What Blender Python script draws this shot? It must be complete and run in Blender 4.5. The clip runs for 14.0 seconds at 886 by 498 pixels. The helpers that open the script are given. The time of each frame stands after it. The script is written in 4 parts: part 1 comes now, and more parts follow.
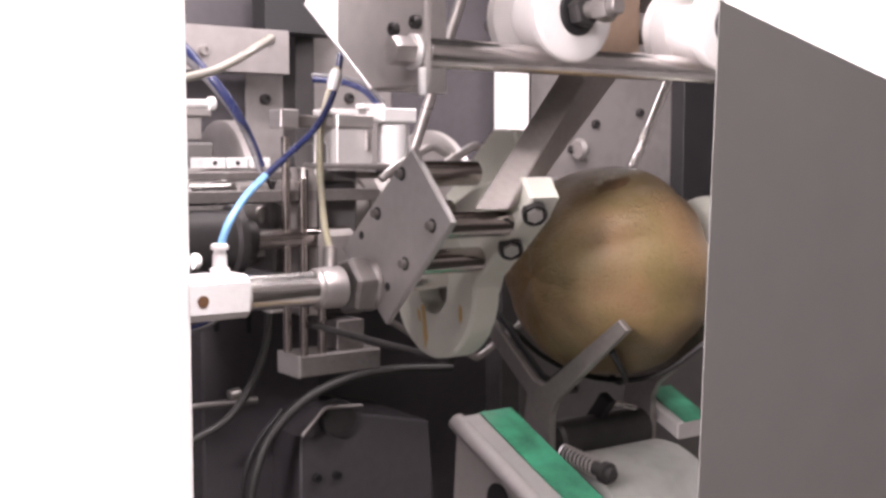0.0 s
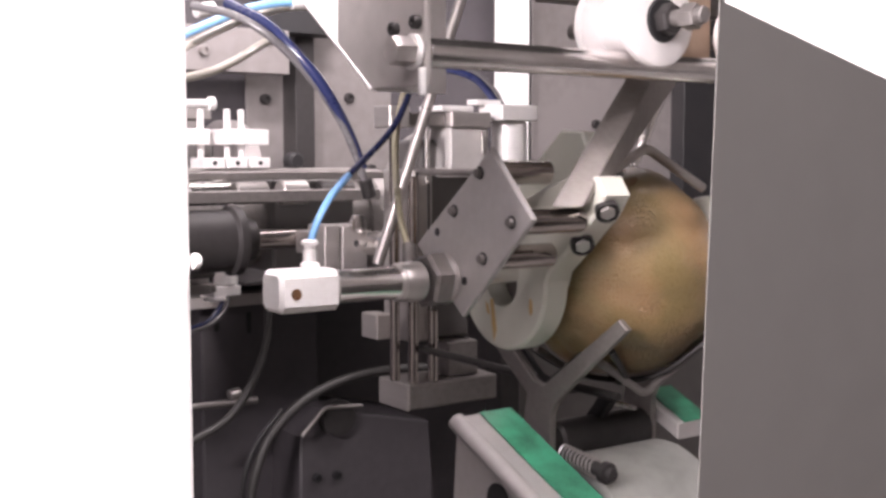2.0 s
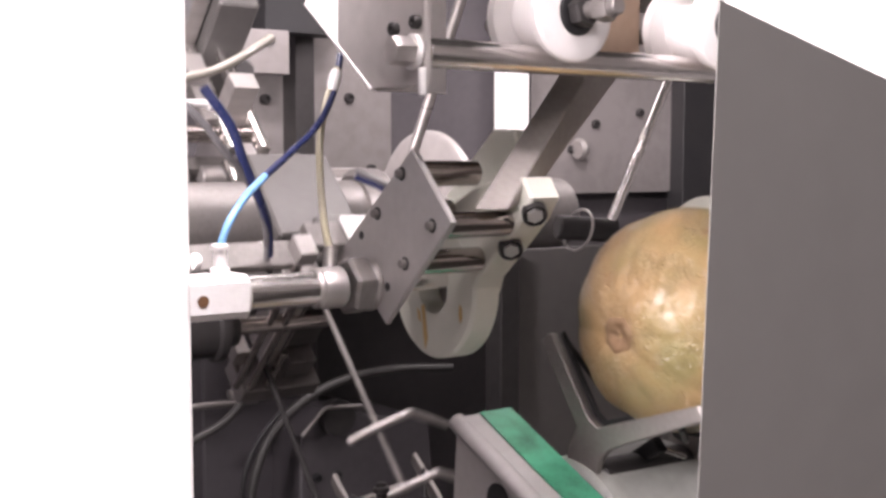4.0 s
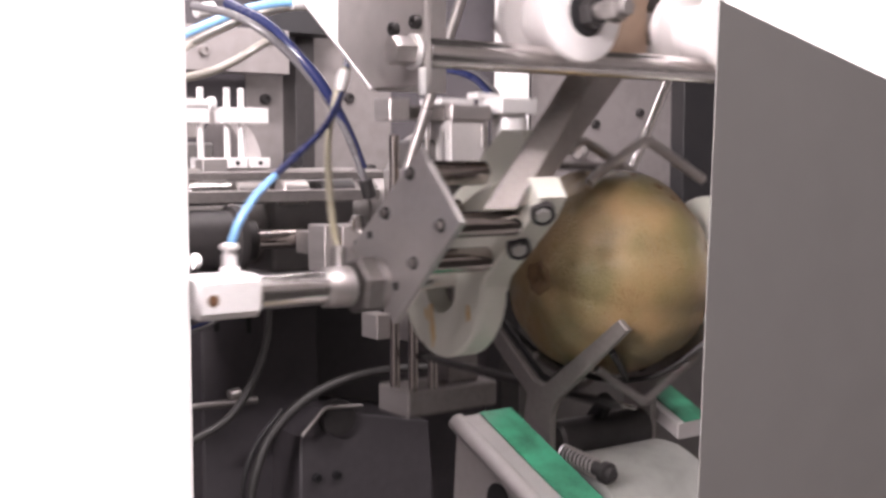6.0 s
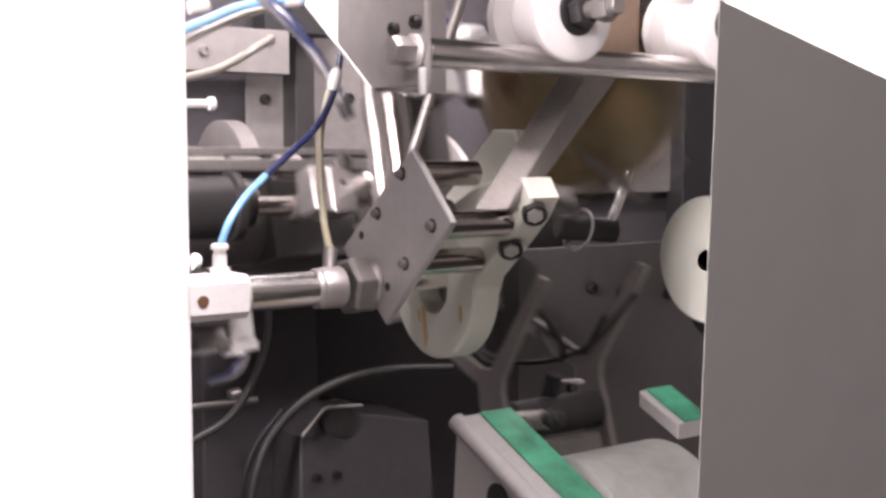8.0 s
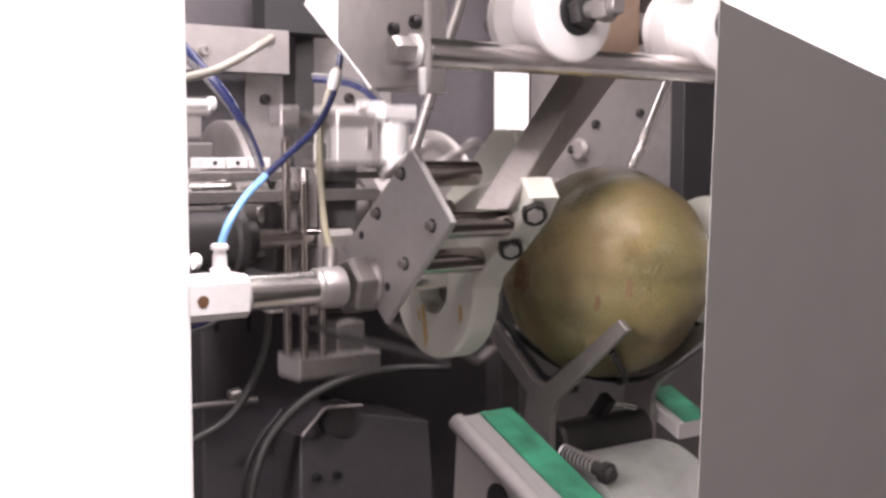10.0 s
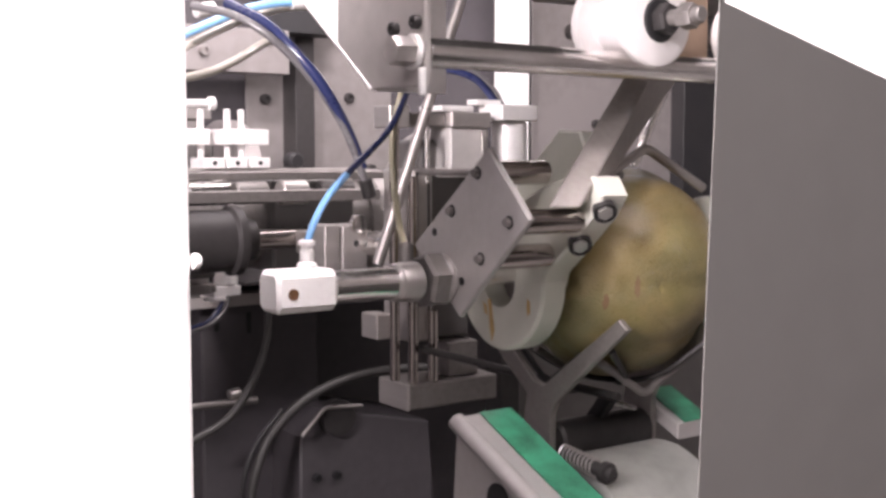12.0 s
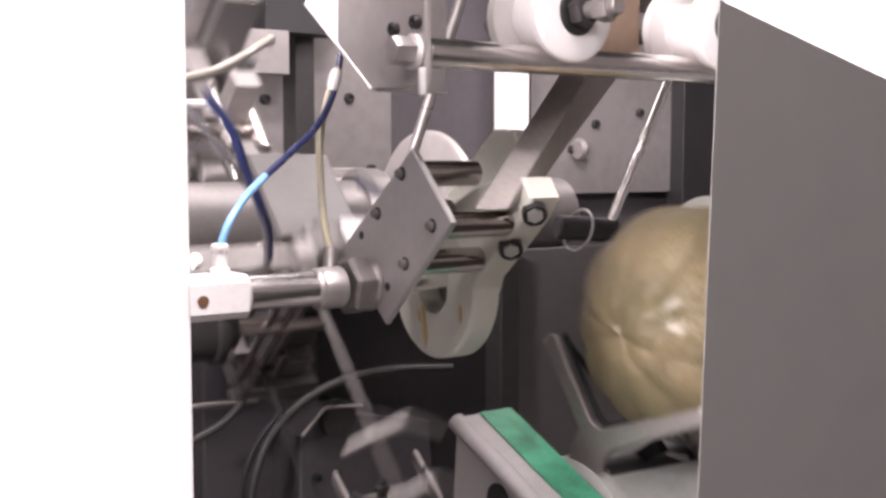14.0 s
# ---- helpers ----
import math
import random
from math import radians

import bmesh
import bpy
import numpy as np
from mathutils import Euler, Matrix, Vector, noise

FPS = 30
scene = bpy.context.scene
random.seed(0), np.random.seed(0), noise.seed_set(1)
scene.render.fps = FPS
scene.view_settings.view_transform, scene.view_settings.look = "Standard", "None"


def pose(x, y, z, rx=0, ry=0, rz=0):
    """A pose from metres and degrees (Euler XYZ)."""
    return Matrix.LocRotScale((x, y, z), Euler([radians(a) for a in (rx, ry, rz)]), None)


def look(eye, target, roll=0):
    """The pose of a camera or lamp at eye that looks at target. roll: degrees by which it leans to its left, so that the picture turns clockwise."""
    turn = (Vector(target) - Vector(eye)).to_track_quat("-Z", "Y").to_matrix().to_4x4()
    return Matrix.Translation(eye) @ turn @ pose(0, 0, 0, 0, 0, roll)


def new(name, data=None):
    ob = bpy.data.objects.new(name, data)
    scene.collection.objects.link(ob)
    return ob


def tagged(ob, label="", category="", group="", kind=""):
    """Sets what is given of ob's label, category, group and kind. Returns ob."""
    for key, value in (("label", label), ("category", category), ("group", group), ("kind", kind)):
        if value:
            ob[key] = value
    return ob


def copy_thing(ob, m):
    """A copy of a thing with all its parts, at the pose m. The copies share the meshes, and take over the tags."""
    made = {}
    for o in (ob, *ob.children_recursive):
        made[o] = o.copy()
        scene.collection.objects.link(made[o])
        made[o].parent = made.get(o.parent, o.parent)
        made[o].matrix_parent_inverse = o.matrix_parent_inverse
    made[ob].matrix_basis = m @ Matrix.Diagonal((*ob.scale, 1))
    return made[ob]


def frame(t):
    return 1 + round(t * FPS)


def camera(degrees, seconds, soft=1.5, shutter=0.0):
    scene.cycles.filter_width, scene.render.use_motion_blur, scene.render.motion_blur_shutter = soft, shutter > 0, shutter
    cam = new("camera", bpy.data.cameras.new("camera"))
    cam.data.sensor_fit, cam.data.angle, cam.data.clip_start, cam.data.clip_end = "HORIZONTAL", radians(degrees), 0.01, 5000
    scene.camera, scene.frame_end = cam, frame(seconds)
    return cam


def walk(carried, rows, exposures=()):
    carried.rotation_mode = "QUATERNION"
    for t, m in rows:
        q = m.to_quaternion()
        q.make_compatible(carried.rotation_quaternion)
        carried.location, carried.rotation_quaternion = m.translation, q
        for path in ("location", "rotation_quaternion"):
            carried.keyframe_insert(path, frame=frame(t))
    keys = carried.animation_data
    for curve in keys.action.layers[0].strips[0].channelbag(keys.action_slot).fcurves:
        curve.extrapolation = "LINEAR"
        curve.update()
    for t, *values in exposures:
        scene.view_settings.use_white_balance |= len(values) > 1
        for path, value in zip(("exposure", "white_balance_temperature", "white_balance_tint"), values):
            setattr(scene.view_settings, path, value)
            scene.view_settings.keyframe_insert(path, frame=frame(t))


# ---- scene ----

# The machine's own frame: x along the press axis, y towards the back, z up, with its origin at the middle of the clamped melon.
BASE = Vector((0, 0, 1.1))
EYE = Vector((-0.5643, -0.6014, 1.1817))
cam = camera(42.8, 14.0, soft=3.0, shutter=1.0)
VIEW = look(EYE, EYE + Vector((0.56973, 0.81791, -0.08024)))
walk(cam, [(0, VIEW), (14.0, VIEW)], exposures=[(0, 0.0), (14.0, 0.0)])

# ---- world and light ----
world = bpy.data.worlds.new("hall")
scene.world = world
world.use_nodes = True
world.node_tree.nodes["Background"].inputs[0].default_value = (1.0, 0.94, 0.95, 1)
world.node_tree.nodes["Background"].inputs[1].default_value = 0.11


def area(name, eye, target, sx, sy, watts, colour):
    data = bpy.data.lights.new(name, "AREA")
    data.shape, data.size, data.size_y, data.energy, data.color = "RECTANGLE", sx, sy, watts, colour
    ob = new(name, data)
    ob.matrix_world = look(BASE + Vector(eye), BASE + Vector(target))
    return ob


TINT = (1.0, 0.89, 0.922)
# Added lamps, out of view, each placed to light one part of the machine.
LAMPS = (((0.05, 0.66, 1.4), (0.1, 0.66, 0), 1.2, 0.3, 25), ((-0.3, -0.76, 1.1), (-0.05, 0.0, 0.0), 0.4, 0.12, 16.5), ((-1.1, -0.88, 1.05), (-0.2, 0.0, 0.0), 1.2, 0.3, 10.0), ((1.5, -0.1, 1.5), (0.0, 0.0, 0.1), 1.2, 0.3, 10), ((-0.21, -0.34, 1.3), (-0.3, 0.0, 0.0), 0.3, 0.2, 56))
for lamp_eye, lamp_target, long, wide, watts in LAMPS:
    area("fill_light", lamp_eye, lamp_target, long, wide, watts, TINT)
# Added strip lamp that brightens the turret; it is never in view.
area("turret_fill_light", (0.25, 0.40, 0.49), (0.2, 0.75, 0.0), 0.9, 0.05, 5.0, TINT)
# Added lamp, out of view, that makes the white door blow out.
DOOR_FILL = Vector((-1.3, -0.48, 0.5))
area("door_fill_light", DOOR_FILL, (-0.45, -0.2, 0.0), 0.3, 0.3, 62, TINT)


# ---- materials ----
def material(name, colour, rough=0.5, metal=0.0, second=None, grain=60.0, amount=0.5, bump=0.0, bump_scale=300.0, stretch=(1, 1, 1), rough_var=0.12, coat=0.0):
    m = bpy.data.materials.new(name)
    m.use_nodes = True
    t = m.node_tree
    b = t.nodes["Principled BSDF"]
    b.inputs["Metallic"].default_value = metal
    b.inputs["Coat Weight"].default_value = coat
    co = t.nodes.new("ShaderNodeTexCoord")
    mp = t.nodes.new("ShaderNodeMapping")
    mp.inputs["Scale"].default_value = stretch
    t.links.new(co.outputs["Object"], mp.inputs["Vector"])
    big = t.nodes.new("ShaderNodeTexNoise")
    big.inputs["Scale"].default_value, big.inputs["Detail"].default_value = grain * 0.3, 6
    fine = t.nodes.new("ShaderNodeTexNoise")
    fine.inputs["Scale"].default_value, fine.inputs["Detail"].default_value = grain * 6, 5
    for n in (big, fine):
        t.links.new(mp.outputs["Vector"], n.inputs["Vector"])
    add = t.nodes.new("ShaderNodeMath")
    add.operation = "MULTIPLY_ADD"
    add.inputs[1].default_value = 0.22
    t.links.new(fine.outputs["Fac"], add.inputs[0])
    half = t.nodes.new("ShaderNodeMath")
    half.operation = "MULTIPLY"
    half.inputs[1].default_value = 0.78
    t.links.new(big.outputs["Fac"], half.inputs[0])
    t.links.new(half.outputs[0], add.inputs[2])
    ramp = t.nodes.new("ShaderNodeValToRGB")
    second = second or tuple(c * 0.7 for c in colour)
    mid = tuple(a * (1 - amount) + c * amount for a, c in zip(colour, second))
    ramp.color_ramp.elements[0].position, ramp.color_ramp.elements[1].position = 0.36, 0.6
    ramp.color_ramp.elements[0].color, ramp.color_ramp.elements[1].color = (*mid, 1), (*colour, 1)
    t.links.new(add.outputs[0], ramp.inputs["Fac"])
    t.links.new(ramp.outputs["Color"], b.inputs["Base Color"])
    ro = t.nodes.new("ShaderNodeMapRange")
    ro.inputs["From Min"].default_value, ro.inputs["From Max"].default_value = 0.3, 0.7
    ro.inputs["To Min"].default_value, ro.inputs["To Max"].default_value = min(1, rough + rough_var), max(0.03, rough - rough_var)
    t.links.new(add.outputs[0], ro.inputs["Value"])
    t.links.new(ro.outputs["Result"], b.inputs["Roughness"])
    if bump:
        n2 = t.nodes.new("ShaderNodeTexNoise")
        n2.inputs["Scale"].default_value, n2.inputs["Detail"].default_value = bump_scale, 4
        t.links.new(mp.outputs["Vector"], n2.inputs["Vector"])
        bp = t.nodes.new("ShaderNodeBump")
        bp.inputs["Strength"].default_value, bp.inputs["Distance"].default_value = bump, 0.001
        t.links.new(n2.outputs["Fac"], bp.inputs["Height"])
        t.links.new(bp.outputs["Normal"], b.inputs["Normal"])
    return m


STEEL = material("brushed steel", (0.5, 0.475, 0.46), 0.38, 0.7, (0.38, 0.355, 0.34), 40, 0.6, 0.12, 500, (1, 1, 6))
PLATE = material("satin steel plate", (0.56, 0.535, 0.525), 0.5, 0.5, (0.44, 0.42, 0.41), 25, 0.7, 0.1, 700)
POLISHED = material("polished steel", (0.86, 0.84, 0.82), 0.24, 1.0, (0.62, 0.59, 0.57), 60, 0.5, 0.1, 200, (0.3, 4, 4), 0.08)
ALU = material("anodised aluminium", (0.88, 0.86, 0.85), 0.38, 0.15, (0.68, 0.66, 0.65), 60, 0.6, 0.1, 400)
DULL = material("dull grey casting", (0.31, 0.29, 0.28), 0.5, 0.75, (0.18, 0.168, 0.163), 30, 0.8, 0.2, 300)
SHEET = material("grey steel sheet", (0.52, 0.49, 0.475), 0.45, 0.4, (0.36, 0.335, 0.32), 9, 0.9, 0.1, 300)
GUARD = material("grey guard sheet", (0.142, 0.137, 0.131), 0.45, 0.2, (0.128, 0.124, 0.118), 8, 0.8, 0.04, 500)
WHITEPAINT = material("white paint", (0.85, 0.83, 0.82), 0.45, 0.0, (0.78, 0.76, 0.75), 6, 0.8, 0.05, 300)
PLASTIC = material("milky white plastic", (0.75, 0.745, 0.67), 0.42, 0.0, (0.65, 0.66, 0.575), 14, 0.8, 0.1, 250)
ROLLER = material("white nylon", (0.83, 0.8, 0.79), 0.35, 0.0, (0.7, 0.66, 0.64), 20, 0.7, 0.05, 250)
STAIN = material("orange juice stain", (0.62, 0.42, 0.16), 0.5, 0.0, (0.7, 0.56, 0.3), 60, 0.9)
# This black and the dark steel are lifted slightly to include lens haze.
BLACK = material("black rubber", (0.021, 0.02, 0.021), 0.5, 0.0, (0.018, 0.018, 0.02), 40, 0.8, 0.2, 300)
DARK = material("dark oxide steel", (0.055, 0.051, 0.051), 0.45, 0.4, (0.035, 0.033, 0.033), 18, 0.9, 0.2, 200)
# Dark steel, darkened more for interior shade, then lifted for haze.
SHADE = material("dark grey steel darkened for shade", (0.08, 0.073, 0.079), 0.5, 0.0, (0.056, 0.051, 0.056), 10, 0.9, 0.1, 200)
GREEN = material("green tape", (0.065, 0.32, 0.19), 0.42, 0.0, (0.028, 0.12, 0.072), 130, 1.0, 0.1, 200)
FORK = material("bead-blasted steel", (0.38, 0.355, 0.335), 0.5, 0.75, (0.27, 0.25, 0.24), 40, 0.8, 0.15, 500)
BLUE = material("blue air tube", (0.30, 0.58, 0.90), 0.22, 0.0, (0.16, 0.36, 0.75), 40, 0.6, coat=0.4)
CLEAR = material("cloudy clear tube", (0.55, 0.52, 0.46), 0.25, 0.0, (0.42, 0.39, 0.33), 50, 0.7, coat=0.4)
GREYTUBE = material("grey air tube", (0.13, 0.125, 0.13), 0.3, 0.0, (0.15, 0.145, 0.15), 50, 0.7, coat=0.3)
NAVY = material("dark blue air tube", (0.024, 0.033, 0.11), 0.25, 0.0, (0.014, 0.018, 0.05), 40, 0.6, coat=0.4)
RUBBER = material("dusty black hose", (0.05, 0.048, 0.046), 0.45, 0.0, (0.03, 0.029, 0.028), 60, 0.8, 0.2, 300)
YELLOWTUBE = material("yellowed clear tube", (0.42, 0.385, 0.28), 0.3, 0.0, (0.33, 0.3, 0.2), 50, 0.7, coat=0.3)
DRUM = material("stained grey nylon", (0.42, 0.42, 0.40), 0.45, 0.0, (0.25, 0.26, 0.235), 14, 0.9, 0.1, 250)
BACKPLATE = material("dull grey mounting plate", (0.145, 0.138, 0.133), 0.42, 0.3, (0.108, 0.102, 0.099), 12, 0.8, 0.06, 300)
# Steel that carries a tan reflection as its own colour.
TAN = material("steel in a reflected tan", (0.42, 0.31, 0.23), 0.5, 0.2, (0.32, 0.23, 0.17), 20, 0.8)
STAINLESS = material("ground stainless bar", (0.5, 0.455, 0.43), 0.2, 1.0, (0.36, 0.325, 0.305), 60, 0.6, 0.08, 200, (0.3, 4, 4), 0.06)
# Colour set midway between the post's lit look and its shaded look.
POST = material("matt aluminium between lit and shaded", (0.6, 0.575, 0.56), 0.45, 0.2, (0.46, 0.44, 0.425), 50, 0.6, 0.1, 400)
RAIL = material("bright drawn steel", (0.9, 0.88, 0.87), 0.25, 1.0, (0.72, 0.69, 0.68), 50, 0.6, 0.15, 250, (0.3, 4, 4), 0.1)
INNER = material("stained inner steel sheet", (0.33, 0.305, 0.30), 0.42, 0.45, (0.2, 0.183, 0.178), 7, 0.9, 0.1, 300)
BRASS = material("tarnished brass", (0.2, 0.105, 0.055), 0.45, 0.4, (0.1, 0.06, 0.035), 200, 0.8)
FLOOR = material("grey hall floor", (0.3, 0.29, 0.28), 0.5, 0.0, (0.22, 0.21, 0.2), 3, 0.8, 0.2, 30)
HALL = material("white hall wall", (0.8, 0.78, 0.76), 0.7, 0.0, (0.7, 0.68, 0.66), 2, 0.8, 0.1, 40)


# Glow for the diffusers of the added lamp fittings.
def lamp_material():
    m = bpy.data.materials.new("lamp diffuser")
    m.use_nodes = True
    b = m.node_tree.nodes["Principled BSDF"]
    b.inputs["Emission Color"].default_value, b.inputs["Emission Strength"].default_value = (1, 0.95, 0.92, 1), 6
    return m


def rind(name, tan, green, seed):
    """Netted melon skin: ribs run from pole to pole, with corky net, green furrows and tan patches."""
    m = bpy.data.materials.new(name)
    m.use_nodes = True
    t = m.node_tree
    b = t.nodes["Principled BSDF"]
    co = t.nodes.new("ShaderNodeTexCoord")
    mp = t.nodes.new("ShaderNodeMapping")
    mp.inputs["Location"].default_value = (seed, seed * 0.7, seed * 0.3)
    t.links.new(co.outputs["Object"], mp.inputs["Vector"])
    patch = t.nodes.new("ShaderNodeTexNoise")
    patch.inputs["Scale"].default_value, patch.inputs["Detail"].default_value = 17, 5
    net = t.nodes.new("ShaderNodeTexVoronoi")
    net.feature = "DISTANCE_TO_EDGE"
    net.inputs["Scale"].default_value = 320
    warp = t.nodes.new("ShaderNodeTexNoise")
    warp.inputs["Scale"].default_value = 90
    wmix = t.nodes.new("ShaderNodeMix")
    wmix.data_type = "RGBA"
    wmix.blend_type = "LINEAR_LIGHT"
    wmix.inputs[0].default_value = 0.012
    t.links.new(mp.outputs["Vector"], patch.inputs["Vector"])
    t.links.new(mp.outputs["Vector"], warp.inputs["Vector"])
    t.links.new(mp.outputs["Vector"], wmix.inputs[6])
    t.links.new(warp.outputs["Color"], wmix.inputs[7])
    t.links.new(wmix.outputs[2], net.inputs["Vector"])
    ramp = t.nodes.new("ShaderNodeValToRGB")
    e = ramp.color_ramp.elements
    e[0].position, e[1].position = 0.40, 0.60
    e[0].color, e[1].color = (*green, 1), (*tan, 1)
    t.links.new(patch.outputs["Fac"], ramp.inputs["Fac"])
    spots = t.nodes.new("ShaderNodeTexNoise")
    spots.inputs["Scale"].default_value, spots.inputs["Detail"].default_value = 48, 8
    sramp = t.nodes.new("ShaderNodeValToRGB")
    sramp.color_ramp.elements[0].position, sramp.color_ramp.elements[1].position = 0.60, 0.72
    sramp.color_ramp.elements[0].color, sramp.color_ramp.elements[1].color = (0, 0, 0, 1), (0.32, 0.32, 0.32, 1)
    t.links.new(mp.outputs["Vector"], spots.inputs["Vector"])
    t.links.new(spots.outputs["Fac"], sramp.inputs["Fac"])
    brown = t.nodes.new("ShaderNodeMix")
    brown.data_type = "RGBA"
    brown.inputs[7].default_value = (tan[0] * 0.62, tan[1] * 0.42, tan[2] * 0.35, 1)
    t.links.new(sramp.outputs["Color"], brown.inputs[0])
    t.links.new(ramp.outputs["Color"], brown.inputs[6])
    relief = t.nodes.new("ShaderNodeTexNoise")
    relief.inputs["Scale"].default_value, relief.inputs["Detail"].default_value = 26, 3
    t.links.new(mp.outputs["Vector"], relief.inputs["Vector"])
    where = t.nodes.new("ShaderNodeMapRange")
    where.inputs["From Min"].default_value, where.inputs["From Max"].default_value = 0.42, 0.6
    where.inputs["To Min"].default_value, where.inputs["To Max"].default_value = 0.25, 1.0
    t.links.new(relief.outputs["Fac"], where.inputs["Value"])
    edge = t.nodes.new("ShaderNodeMapRange")
    edge.inputs["From Max"].default_value = 0.28
    edge.inputs["To Min"].default_value, edge.inputs["To Max"].default_value = 0.16, 0.0
    t.links.new(net.outputs["Distance"], edge.inputs["Value"])
    cork = t.nodes.new("ShaderNodeMix")
    cork.data_type = "RGBA"
    cork.inputs[7].default_value = (0.42, 0.36, 0.22, 1)
    t.links.new(edge.outputs["Result"], cork.inputs[0])
    t.links.new(brown.outputs[2], cork.inputs[6])
    t.links.new(cork.outputs[2], b.inputs["Base Color"])
    b.inputs["Roughness"].default_value = 0.33
    b.inputs["Coat Weight"].default_value = 0.2
    b.inputs["Coat Roughness"].default_value = 0.25
    bp = t.nodes.new("ShaderNodeBump")
    bp.invert = True
    bp.inputs["Strength"].default_value, bp.inputs["Distance"].default_value = 1.0, 0.0022
    height = t.nodes.new("ShaderNodeMath")
    height.operation = "MULTIPLY"
    t.links.new(net.outputs["Distance"], height.inputs[0])
    t.links.new(where.outputs["Result"], height.inputs[1])
    t.links.new(height.outputs[0], bp.inputs["Height"])
    t.links.new(bp.outputs["Normal"], b.inputs["Normal"])
    return m


# ---- mesh helpers ----
ORIGIN = {}


def thing(name, at, label, category, group="", kind=""):
    ob = new(name)
    ob.empty_display_size = 0.02
    ob.location = BASE + Vector(at)
    ORIGIN[ob.name] = Vector(at)
    return tagged(ob, label, category, group, kind)


def part(name, bm, mat, parent=None, label="", smooth=True):
    """One mesh object, drawn in the machine's frame, under a thing or a part."""
    origin = ORIGIN[parent.name] if parent else Vector((0, 0, 0))
    bmesh.ops.translate(bm, verts=bm.verts, vec=-origin if parent else BASE)
    bmesh.ops.recalc_face_normals(bm, faces=bm.faces)
    me = bpy.data.meshes.new(name)
    bm.to_mesh(me)
    bm.free()
    me.materials.append(mat)
    if smooth:
        me.shade_smooth()
        me.set_sharp_from_angle(angle=radians(32))
    ob = new(name, me)
    if parent:
        ob.parent = parent
        ORIGIN[ob.name] = origin
    return tagged(ob, label)


def chamfer(bm, edges, size, seg=1):
    if size > 0:
        bmesh.ops.bevel(bm, geom=edges, offset=size, segments=seg, affect="EDGES", profile=0.5)


def box(x0, x1, y0, y1, z0, z1, bevel=0.0008, bm=None, seg=1):
    bm = bm or bmesh.new()
    made = bmesh.ops.create_cube(bm, size=1)["verts"]
    for v in made:
        v.co = Vector((x0 + (v.co.x + 0.5) * (x1 - x0), y0 + (v.co.y + 0.5) * (y1 - y0), z0 + (v.co.z + 0.5) * (z1 - z0)))
    chamfer(bm, list({e for v in made for e in v.link_edges}), bevel, seg)
    return bm


def prism(points, x0, x1, bevel=0.0008, bm=None, axis=0):
    """A flat outline of (y, z) points, given thickness along x (or of (x, z) points along y with axis=1)."""
    bm = bm or bmesh.new()
    put = (lambda a, b, t: (t, a, b)) if axis == 0 else (lambda a, b, t: (a, t, b)) if axis == 1 else (lambda a, b, t: (a, b, t))
    lo = [bm.verts.new(put(a, b, x0)) for a, b in points]
    hi = [bm.verts.new(put(a, b, x1)) for a, b in points]
    n = len(points)
    faces = [bm.faces.new(lo[::-1]), bm.faces.new(hi)]
    for i in range(n):
        bm.faces.new((lo[i], lo[(i + 1) % n], hi[(i + 1) % n], hi[i]))
    bmesh.ops.recalc_face_normals(bm, faces=bm.faces)
    if bevel:
        chamfer(bm, list({e for f in faces for e in f.edges}), bevel, 1)
    return bm


def lathe(profile, p0, p1, seg=32, bm=None):
    """Turns (along, radius) pairs round the line from p0 to p1; along is in metres from p0."""
    bm = bm or bmesh.new()
    p0, p1 = Vector(p0), Vector(p1)
    d = (p1 - p0).normalized()
    u = d.orthogonal().normalized()
    w = d.cross(u)
    rings = []
    for a, r in profile:
        rings.append([bm.verts.new(p0 + d * a + (u * math.cos(2 * math.pi * i / seg) + w * math.sin(2 * math.pi * i / seg)) * max(r, 1e-5)) for i in range(seg)])
    for a, b in zip(rings, rings[1:]):
        for i in range(seg):
            bm.faces.new((a[i], a[(i + 1) % seg], b[(i + 1) % seg], b[i]))
    bm.faces.new(rings[0][::-1])
    bm.faces.new(rings[-1])
    return bm


def rod(p0, p1, r, seg=20, edge=None, bm=None):
    n = (Vector(p1) - Vector(p0)).length
    e = min(edge if edge is not None else r * 0.15, n * 0.3)
    return lathe([(0, r - e), (e, r), (n - e, r), (n, r - e)], p0, p1, seg, bm)


def hexagon(p0, p1, r, bm=None):
    n = (Vector(p1) - Vector(p0)).length
    return lathe([(0, r * 0.88), (n * 0.15, r), (n * 0.9, r), (n, r * 0.93)], p0, p1, 6, bm)


def loft(low, high, bm=None):
    """A straight bar from one four-cornered end to another."""
    bm = bm or bmesh.new()
    a, b = [bm.verts.new(p) for p in low], [bm.verts.new(p) for p in high]
    bm.faces.new(a[::-1]), bm.faces.new(b)
    for i in range(4):
        bm.faces.new((a[i], a[(i + 1) % 4], b[(i + 1) % 4], b[i]))
    chamfer(bm, list(bm.edges), 0.0008)
    return bm


def smooth_line(points, steps=8):
    pts = [Vector(p) for p in points]
    pts = [2 * pts[0] - pts[1], *pts, 2 * pts[-1] - pts[-2]]
    out = []
    for a, b, c, d in zip(pts, pts[1:], pts[2:], pts[3:]):
        for i in range(steps):
            s = i / steps
            out.append(0.5 * (2 * b + (c - a) * s + (2 * a - 5 * b + 4 * c - d) * s * s + (3 * b - a - 3 * c + d) * s ** 3))
    return [*out, pts[-2]]


